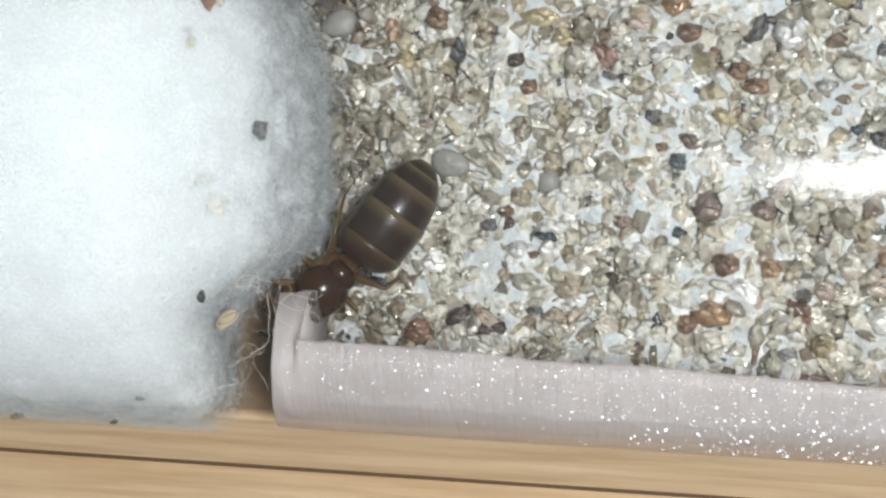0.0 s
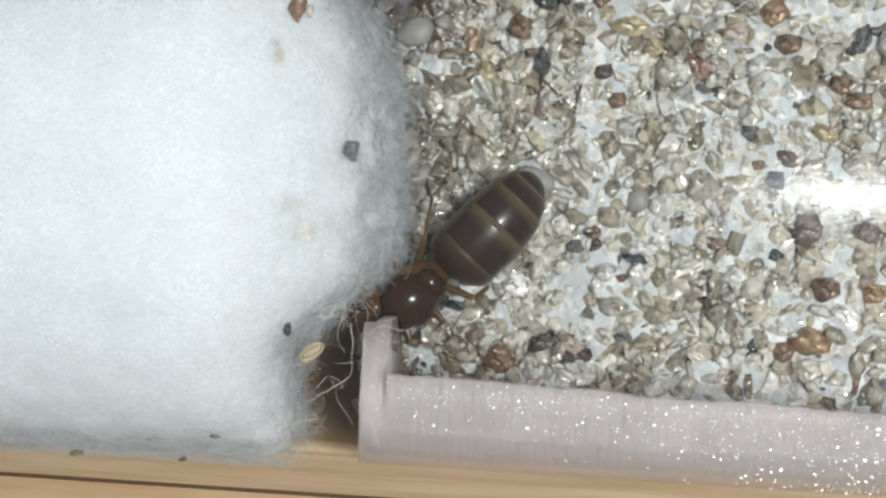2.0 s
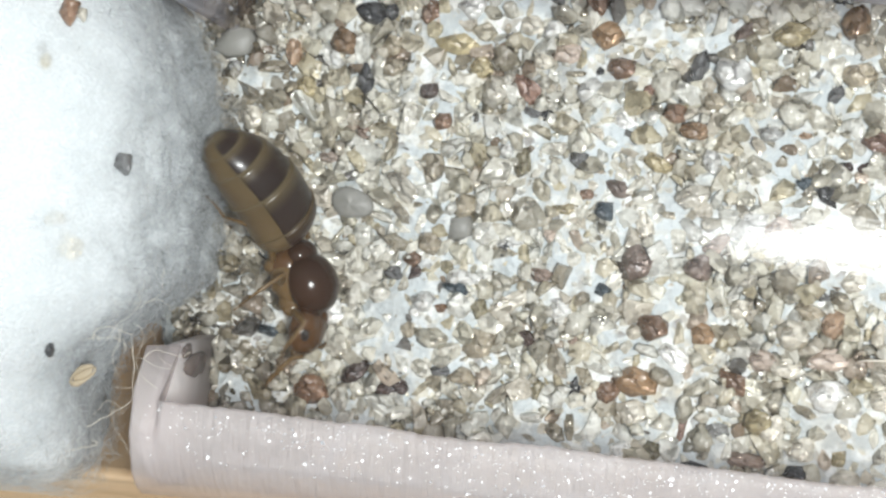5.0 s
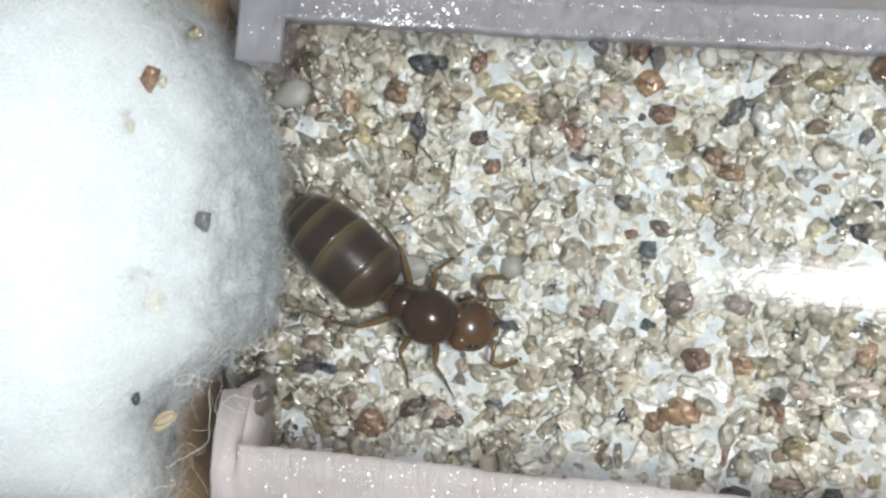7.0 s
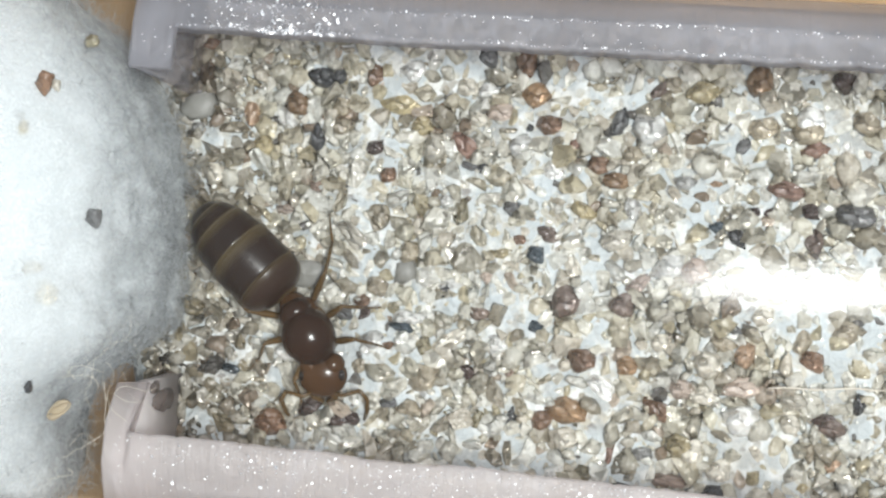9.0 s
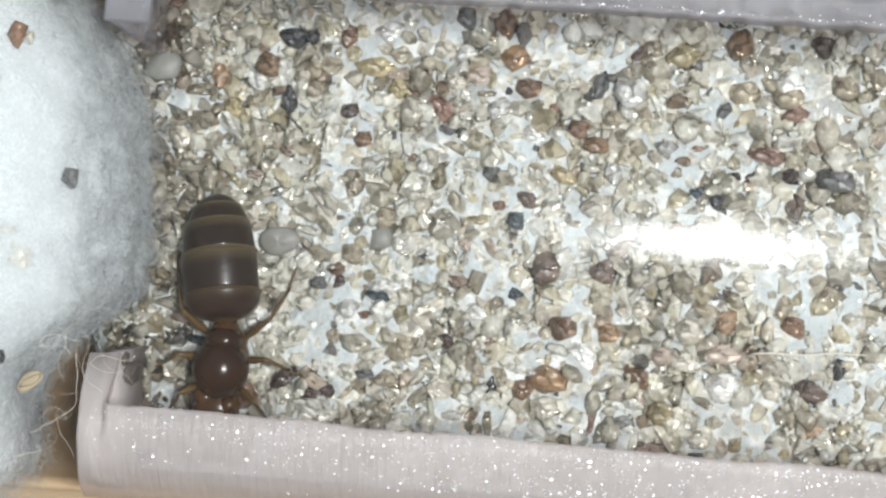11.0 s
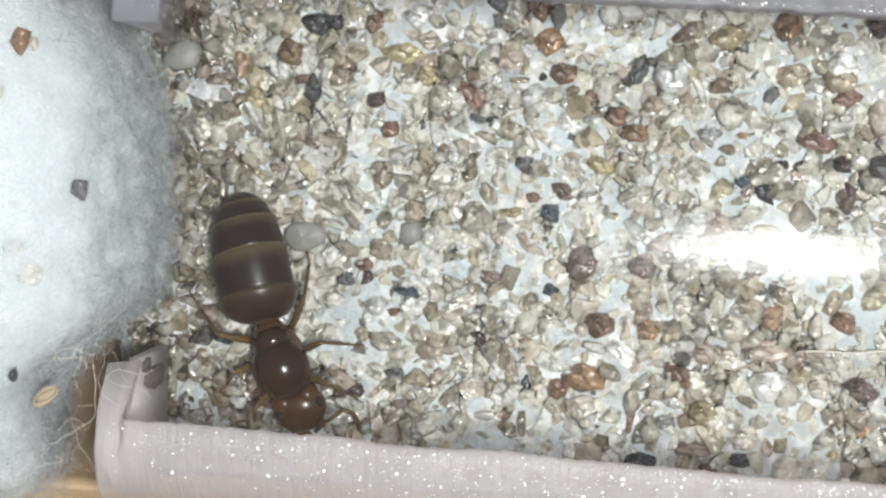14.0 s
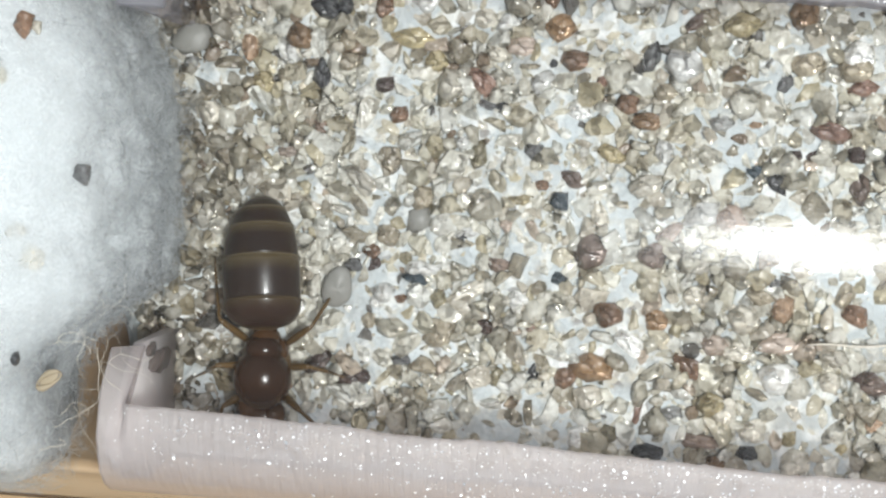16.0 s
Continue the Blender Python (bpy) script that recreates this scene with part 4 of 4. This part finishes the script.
def speck(name, x, y, z, size, color, label, turn=0):
    """A grain caught in the cotton."""
    i = 40 + int(abs(x * 100)) % 30
    bm = bmesh.new()
    vs = [bm.verts.new(v) for v in SHAPES[i][0] * np.array(size)]
    for f in SHAPES[i][1]:
        bm.faces.new([vs[k] for k in f])
    bmesh.ops.rotate(bm, verts=bm.verts, matrix=Matrix.Rotation(radians(turn), 3, "Z"))
    ob = part(name, bm, GRAIN[color], None, "", (x, y, z))
    return tagged(ob, label, "sand grain", "grains caught in the cotton")


speck("sand_grain", -12.78, 0.55, 14.25, (0.55, 0.64, 0.5), "slate", "dark grey round sand grain stuck in cotton")
speck("sand_grain", -14.28, 4.09, 14.65, (0.56, 0.8, 0.5), "brownr", "brown pointed sand grain stuck in cotton", -15)
speck("sand_grain", -13.98, 4.05, 14.55, (0.3, 0.4, 0.3), "cream", "pale yellow sand grain stuck in cotton")
speck("sand_grain", -14.62, 2.82, 15.1, (0.34, 0.46, 0.3), "gold", "pale yellow sand grain stuck in cotton")
speck("sand_grain", -14.74, 3.15, 15.0, (0.3, 0.32, 0.3), "slate_l", "small grey sand grain stuck in cotton")
speck("sand_grain", -14.2, -4.12, 14.4, (0.26, 0.42, 0.3), "black", "tiny black grain stuck in cotton")
speck("sand_grain", -13.88, -1.5, 14.62, (0.85, 0.8, 0.3), "cream", "pale yellowish grain under cotton fibres", 20)
speck("sand_grain", -14.15, -0.88, 14.95, (0.65, 0.4, 0.3), "cream", "pale yellowish grain under cotton fibres")
speck("sand_grain", -14.2, 0.1, 14.80, (0.24, 0.3, 0.2), "slate_l", "small grey grain under cotton fibres")
speck("dark_speck", -16.43, -7.33, 12.65, (0.42, 0.14, 0.15), "black", "thin dark speck on the plug's lower side", -10)
speck("dark_speck", -17.6, -8.25, 11.4, (0.3, 0.16, 0.15), "brown_dark", "thin dark speck on the plug's lower side", 25)
speck("dark_speck", -20.75, -8.3, 11.2, (0.5, 0.24, 0.2), "olive", "olive brown speck on the plug's lower side", 10)
speck("sand_grain", -13.55, 5.5, 13.25, (0.5, 0.42, 0.3), "olive", "olive grey sand grain stuck in cotton")




def residue():
    """Brown sheet on the tube's floor between plug and tray, painting in shaded wood."""
    bm = bmesh.new()
    rows = []
    for i in range(13):
        x = -18.0 + 5.55 * i / 12
        rows.append([[bm.verts.new((x, r * math.sin(a), AXIS - r * math.cos(a))) for a in (radians(-82 + 164 * k / 40) for k in range(41))] for r in (8.66, 8.4 + 0.08 * noise.noise((x, 1, 1)))])
    for a, b in zip(rows, rows[1:]):
        for k in range(40):
            bm.faces.new((a[0][k], a[0][k + 1], b[0][k + 1], b[0][k]))
            bm.faces.new((a[1][k], a[1][k + 1], b[1][k + 1], b[1][k]))
        for k in (0, 40):
            bm.faces.new((a[0][k], a[1][k], b[1][k], b[0][k]))
    for a in (rows[0], rows[-1]):
        for k in range(40):
            bm.faces.new((a[0][k], a[0][k + 1], a[1][k + 1], a[1][k]))
    ob = part("shade_sheet", bm, M_SHADED_WOOD)
    tagged(ob, "brown sheet painted as shaded wood beside the cotton", "residue")


residue()


def strands():
    """Loose cream-coloured hairs hanging between the plug and the tray."""
    rnd = random.Random(77)
    for i in range(22):
        low = i % 5 == 0
        start = (rnd.uniform(-14.0, -12.8), rnd.uniform(-6.2, -4.2), rnd.uniform(11.0, 12.4)) if low else (rnd.uniform(-13.2, -12.0), rnd.uniform(-4.4, -2.9), rnd.uniform(12.2, 13.0))
        heading, length = rnd.uniform(0, 360), rnd.uniform(0.7, 2.2)
        p, a = Vector(start) + Vector((0, 0, 0.4)), radians(heading)
        pts = [p.copy()]
        bend = rnd.uniform(-0.5, 0.5)
        for _ in range(12):
            bend = 0.6 * bend + rnd.uniform(-0.55, 0.55)
            a += bend * 0.6
            p = p + Vector((math.cos(a), math.sin(a), rnd.uniform(-0.25, 0.2))) * length / 12
            away = math.hypot(p.y, p.z - AXIS)
            if away > 8.6:
                p.y, p.z = p.y * 8.6 / away, AXIS + (p.z - AXIS) * 8.6 / away
            pts.append(p.copy())
        bm = bmesh.new()
        limb(bm, pts, [rnd.choice((0.003, 0.004, 0.006))] * len(pts), 5)
        ob = part("cotton_strand", bm, M_STRAND)
        tagged(ob, "loose curled cream cotton strand beside the plug", "cotton strand", "loose strands at the plug")


strands()


def hanging_strand(points, thick):
    """One longer hair that hangs from the plug's edge."""
    bm = bmesh.new()
    pts = []
    for a, b in zip(points, points[1:]):
        pts.extend(Vector(a).lerp(Vector(b), k / 5) + Vector((0.03 * math.sin(7 * k + a[0] * 9), 0.03 * math.cos(5 * k + a[1] * 7), 0)) for k in range(5))
    limb(bm, pts + [Vector(points[-1])], [thick] * (len(pts) + 1), 5)
    ob = part("cotton_strand", bm, M_STRAND)
    tagged(ob, "longer bent cream cotton strand beside the plug", "cotton strand", "loose strands at the plug")


hanging_strand(((-12.89, -4.05, 12.0), (-12.82, -4.75, 11.9), (-12.87, -5.57, 11.8), (-13.49, -6.05, 11.8), (-14.05, -6.34, 11.8)), 0.009)
hanging_strand(((-14.86, -7.03, 11.5), (-14.3, -7.02, 11.5), (-13.82, -6.83, 11.5), (-13.95, -6.70, 11.5)), 0.008)


def scratch_line():
    """A pale scratch on the tube, built as a straight fibre over the sand."""
    bm = bmesh.new()
    pts = [Vector((6.4 + 0.32 * k, -3.12 + 0.02 * k + 0.03 * math.sin(k), BED + 0.62)) for k in range(12)]
    limb(bm, pts, [0.012] + [0.028] * 10 + [0.012], 6)
    ob = part("fibre", bm, M_STRAND)
    tagged(ob, "straight pale tube scratch, built as a fibre over the sand", "fibre")


scratch_line()


def husk():
    """A pale empty husk caught at the plug."""
    bm = bmesh.new()
    pts = [Vector((0.36 * math.cos(t), 0.15 * math.sin(t), 0.05 * math.sin(2 * t))) for t in (6.2832 * k / 14 for k in range(14))]
    limb(bm, pts + [pts[0] + Vector((0.001, 0, 0))], [0.03, 0.05, 0.07, 0.09, 0.07, 0.04, 0.03, 0.05, 0.08, 0.1, 0.06, 0.04, 0.03, 0.03, 0.03], 6)
    ball(bm, (0, 0, -0.03), (0.30, 0.12, 0.04), u=14, v=8)
    bmesh.ops.rotate(bm, verts=bm.verts, matrix=Matrix.Rotation(radians(35), 3, "Z"))
    ob = part("seed_husk", bm, M_HUSK, None, "", (-13.75, -4.8, 13.2))
    tagged(ob, "pale straw-coloured empty husk caught in cotton", "husk")


husk()


# ---- the ant ----
def leg(ant, side, base, knee, ankle, toe):
    """One leg: thigh, shin and foot, bent at knee and ankle."""
    o = Vector(base)
    bm = bmesh.new()
    k, an, to = Vector(knee) - o, Vector(ankle) - o, Vector(toe) - o
    ball(bm, (0, 0, 0), (0.24, 0.22, 0.28), u=10, v=8)
    limb(bm, [Vector((0, 0, 0)), k * 0.15, k * 0.5, k * 0.9, k], (0.08, 0.10, 0.125, 0.085, 0.06))
    thigh = part("leg", bm, M_LEG, ant, "", base)
    bm = bmesh.new()
    limb(bm, [k, k.lerp(an, 0.1), k.lerp(an, 0.6), an], (0.05, 0.06, 0.065, 0.04))
    part("shin", bm, M_LEG, thigh)
    bm = bmesh.new()
    mid = an.lerp(to, 0.5) + Vector((0, 0, 0.05))
    limb(bm, [an, an.lerp(to, 0.25) + Vector((0, 0, 0.04)), mid, to], (0.042, 0.035, 0.03, 0.02), 6)
    part("foot", bm, M_LEG, thigh)
    return thigh


def gaster_radius(u):
    """Barrel-shaped: blunt in front, full over the first plates, narrowing behind."""
    if not 0 < u < 1:
        return 0.02
    front = max(0.0, 1 - (1 - min(1.0, u / 0.24)) ** 3.2) ** 0.5
    rear = math.sqrt(max(0.0, 1 - (max(0.0, u - 0.35) / 0.652) ** 2.5))
    return 1.15 * front * rear


def gaster_ring(bm, u, grow, n=36, arc=180):
    """A ring of the gaster, or only its upper arc in degrees to either side of the top."""
    r = gaster_radius(u) * grow
    x = -3.95 * u
    turns = [radians(-arc + 2 * arc * k / n) for k in range(n + (arc < 180))]
    return [bm.verts.new((x, r * math.sin(a), 0.94 * r * math.cos(a) - 0.05 + 0.25 * math.sin(u * 3.1))) for a in turns]


def back_plate(bm, a, b):
    """A thin curved plate over the gaster's back."""
    upper = [gaster_ring(bm, a + (b - a) * s, 0.975 + 0.04 * s, arc=80) for s in (0, 0.1, 0.25, 0.4, 0.55, 0.7, 0.85, 0.95)]
    lower = [gaster_ring(bm, a + (b - a) * s, 0.94, arc=80) for s in (0, 0.1, 0.25, 0.4, 0.55, 0.7, 0.85, 0.95)]
    strip(bm, upper, closed=False)
    strip(bm, lower, closed=False)
    for pair in ((upper[0], lower[0]), (upper[-1], lower[-1]), ([r[0] for r in upper], [r[0] for r in lower]), ([r[-1] for r in upper], [r[-1] for r in lower])):
        for k in range(len(pair[0]) - 1):
            bm.faces.new((pair[0][k], pair[0][k + 1], pair[1][k + 1], pair[1][k]))


def gaster_hair(gaster):
    """Short golden hairs on the gaster."""
    rnd = random.Random(3)
    verts, faces = [], []
    for _ in range(420):
        u, a = rnd.uniform(0.05, 0.98), rnd.uniform(-2.2, 2.2)
        r = gaster_radius(u)
        p = Vector((-3.95 * u, r * math.sin(a), 0.94 * r * math.cos(a) - 0.05 + 0.25 * math.sin(u * 3.1)))
        d = Vector((-0.8, 0.75 * math.sin(a), 0.75 * math.cos(a))).normalized()
        q = p + d * rnd.uniform(0.07, 0.15)
        side = d.orthogonal().normalized() * 0.002
        base = len(verts)
        verts.extend(v[:] for v in (p + side, p - side, p + d.cross(side), q))
        faces.extend([[base, base + 1, base + 3], [base + 1, base + 2, base + 3], [base + 2, base, base + 3]])
    soup("hairs", verts, faces, M_HAIR, gaster, "short golden hairs", kind="")


def ant_queen():
    ant = thing("ant", "glossy brown queen ant with banded abdomen on the sand", "ant", z=BED)
    up = 1.25
    bm = bmesh.new()
    strip(bm, [gaster_ring(bm, 0.004 + 0.992 * i / 30, 0.955) for i in range(31)], True)
    gaster = part("gaster", bm, M_SIDE, ant, "brown swollen abdomen with pale bands", (-1.15, 0, up))
    spans = ((0.012, 0.215, M_LINE), (0.20, 0.53, M_BAND), (0.515, 0.77, M_BAND), (0.755, 0.91, M_BAND), (0.90, 0.996, M_BAND))
    for a, b, rim in spans:
        bm = bmesh.new()
        back_plate(bm, a, b)
        part("plate", bm, M_GASTER if b > 0.3 else M_FRONT, gaster, "dark brown glossy back plate")
        bm = bmesh.new()
        strip(bm, [gaster_ring(bm, a + (b - a) * s, g) for s, g in ((0.95, 0.985), (0.958, 1.004), (0.985, 1.004), (0.995, 0.97))], True)
        part("rim", bm, rim, gaster, "pale golden rim")
    gaster_hair(gaster)
    bm = bmesh.new()
    ball(bm, (0.16, 0, 0.08), (0.92, 0.85, 0.76))
    part("scutum", bm, M_THORAX, ant, "round dark red-brown back", (0.1, 0, up + 0.1))
    bm = bmesh.new()
    ball(bm, (0, 0, 0), (0.44, 0.55, 0.46))
    part("scutellum", bm, M_THORAX, ant, "", (-0.60, 0, up + 0.20))
    bm = bmesh.new()
    ball(bm, (0, 0, 0), (0.48, 0.46, 0.58))
    ball(bm, (0.35, 0.40, -0.15), (0.45, 0.26, 0.42))
    ball(bm, (0.35, -0.40, -0.15), (0.45, 0.26, 0.42))
    part("hind_thorax", bm, M_HEAD, ant, "amber brown hind chest", (-0.80, 0, up - 0.10))
    bm = bmesh.new()
    ball(bm, (0, 0, 0), (0.42, 0.60, 0.5), (0, 20, 0))
    part("neck_plate", bm, M_THORAX, ant, "", (0.78, 0, up - 0.05))
    bm = bmesh.new()
    ball(bm, (0, 0, 0.06), (0.98, 0.76, 0.60))
    ball(bm, (0.55, 0.3, -0.1), (0.36, 0.34, 0.4))
    ball(bm, (0.55, -0.3, -0.1), (0.36, 0.34, 0.4))
    part("chest_side", bm, M_LEG, ant, "amber brown chest flanks", (0, 0, up - 0.36))
    bm = bmesh.new()
    ball(bm, (0, 0, 0), (0.13, 0.36, 0.5))
    ball(bm, (0, 0, -0.25), (0.28, 0.2, 0.2))
    part("waist_scale", bm, M_LEG, ant, "", (-1.26, 0, up - 0.2))
    bm = bmesh.new()
    ball(bm, (0.62, 0, -0.05), (0.70, 0.78, 0.48))
    ball(bm, (0.25, 0.36, -0.02), (0.36, 0.36, 0.38))
    ball(bm, (0.25, -0.36, -0.02), (0.36, 0.36, 0.38))
    head = part("head", bm, M_HEAD, ant, "reddish brown broad head", (1.0, 0, up - 0.12))
    for s in (-1, 1):
        bm = bmesh.new()
        ball(bm, (0.55, s * 0.60, 0.14), (0.20, 0.13, 0.17), u=12, v=8)
        part("eye", bm, M_EYE, head, "black eye")
        bm = bmesh.new()
        limb(bm, [(1.12, s * 0.36, -0.15), (1.35, s * 0.32, -0.2), (1.52, s * 0.06, -0.22)], (0.15, 0.13, 0.05))
        part("jaw", bm, M_LEG, head)
        bm = bmesh.new()
        limb(bm, [(1.05, s * 0.25, 0.1), (1.2, s * 0.6, 0.22), (1.05, s * 1.15, 0.2)], (0.06, 0.065, 0.07))
        limb(bm, [(1.05, s * 1.15, 0.2), (1.35, s * 1.35, 0.0), (1.85, s * 1.3, -0.35), (2.25, s * 1.15, -0.6)], (0.07, 0.075, 0.08, 0.05))
        part("antenna", bm, M_LEG, head)
    legs = []
    for s in (-1, 1):
        legs.append(leg(ant, s, (0.72, s * 0.42, up - 0.5), (1.15, s * 1.15, up + 0.05), (1.65, s * 1.45, 0.45), (2.1, s * 1.75, 0.12)))
        legs.append(leg(ant, s, (0.0, s * 0.45, up - 0.55), (-0.1, s * 1.35, up + 0.1), (0.25, s * 1.9, 0.4), (0.5, s * 2.45, 0.12)))
        legs.append(leg(ant, s, (-0.6, s * 0.42, up - 0.55), (-1.35, s * 1.35, up + 0.2), (-2.2, s * 1.75, 0.45), (-3.1, s * 1.95, 0.12)))
    return ant, gaster, head, legs


ANT, GASTER, HEAD, LEGS = ant_queen()


def loose_pebble():
    """A flat, water-worn pebble that the ant pushes about."""
    bm = bmesh.new()
    for v in ball(bm, (0, 0, 0), (0.64, 0.44, 0.24), u=28, v=18):
        v.co *= 1 + 0.10 * noise.noise(v.co * 1.8) + 0.06 * math.cos(3 * math.atan2(v.co.y, v.co.x))
    ob = part("pebble", bm, GRAIN["greyw"])
    return tagged(ob, "loose smooth grey pebble lying on the sand", "pebble")


PEBBLE = loose_pebble()


# ---- what moves ----
def motions():
    rows = [
        (0, -11.88, -3.92, -139, 16, -26),
        (0.5, -12.38, -3.93, -140, 14, -27),
        (1, -11.92, -3.33, -140, 6, -12),
        (1.5, -11.49, -3.51, -139, 15, -32),
        (2, -11.57, -3.43, -138, 7, -15),
        (2.5, -11.94, -3.58, -138, 10, -25),
        (3, -12.01, -3.56, -139, 9, -17),
        (3.5, -11.94, -3.59, -138, 12, -23),
        (4, -12.01, -3.44, -138, 11, -23),
        (4.5, -10.50, -2.15, -128, 33, -16),
        (5, -9.29, -2.10, -64, 12, -33),
        (5.2, -8.45, -1.03, -40, 30, -50),
        (7.3, -7.57, -1.88, -25, -18, 39),
        (7.5, -7.83, -1.85, -25, -18, 36),
        (8, -7.66, -1.61, -24, -12, 21),
        (8.5, -7.64, -1.76, -37, 8, -19),
        (9, -7.88, -2.32, -57, 17, -28),
        (9.2, -8.10, -2.50, -59, 13, -22),
        (11.5, -9.55, -4.45, -96, 11, -12),
        (12, -9.13, -4.21, -85, 4, -7),
        (12.5, -9.04, -4.09, -83, -1, 1),
        (13, -8.64, -3.97, -78, 6, -13),
        (13.5, -8.48, -3.92, -70, -8, 5),
        (14, -8.55, -4.18, -67, -6, 3),
        (14.5, -8.32, -4.22, -66, -3, -2),
        (15, -9.11, -4.30, -84, 1, -2),
        (15.5, -9.07, -4.60, -86, 11, -13),
        (16, -9.13, -4.93, -89, 6, -13),
    ]
    up = 1.25
    roll = {0: -28, 4: -30, 4.5: -55, 5: -76, 5.2: -72, 7.3: 0, 16: 0}
    times = sorted(roll)
    lean = [float(np.interp(row[0], times, [roll[t] for t in times])) for row in rows]
    walk(ANT, [(t, pose(x * MM, y * MM, BED * MM, 0, 0, yaw) @ pose(0, 0, up * MM, r) @ pose(0, 0, -up * MM)) for (t, x, y, yaw, g, h), r in zip(rows, lean)])
    pitch = [float(np.interp(row[0], (0, 4, 4.5, 5.2, 7.3, 9.2, 11.5, 16), (-4, -4, 38, 34, -3, -3, -14, -14))) for row in rows]
    walk(GASTER, [(row[0], pose(-1.15 * MM, 0, (up + 0.2) * MM, -r) @ pose(0, 0, 0, 0, p, row[4]) @ pose(0, 0, 0, r)) for row, r, p in zip(rows, lean, pitch)])
    walk(HEAD, [(row[0], pose(1.0 * MM, 0, (up - 0.12) * MM, -r) @ pose(0, 0, 0, 0, 12, row[5]) @ pose(0, 0, 0, r)) for row, r in zip(rows, lean)])
    lies = ((0, -8.20, 0.10, -8), (5.2, -8.20, 0.10, -8), (7.3, -8.12, -0.62, 10), (15.6, -8.12, -0.62, 10), (15.8, -7.24, -2.46, 78), (16, -7.25, -2.50, 80))
    walk(PEBBLE, [(t, pose(x * MM, y * MM, (BED + 0.42) * MM, 8, -6, turn)) for t, x, y, turn in lies])
    for i, ob in enumerate(LEGS):
        at = ob.location.copy()
        swing = []
        for k, (t, x, y, yaw, g, h) in enumerate(rows):
            lively = 9 if 4 < t < 9.5 else 4
            swing.append((t, Matrix.Translation(at) @ pose(0, 0, 0, 0, 0, lively * math.sin(2.1 * k + 1.9 * i))))
        walk(ob, swing)


motions()
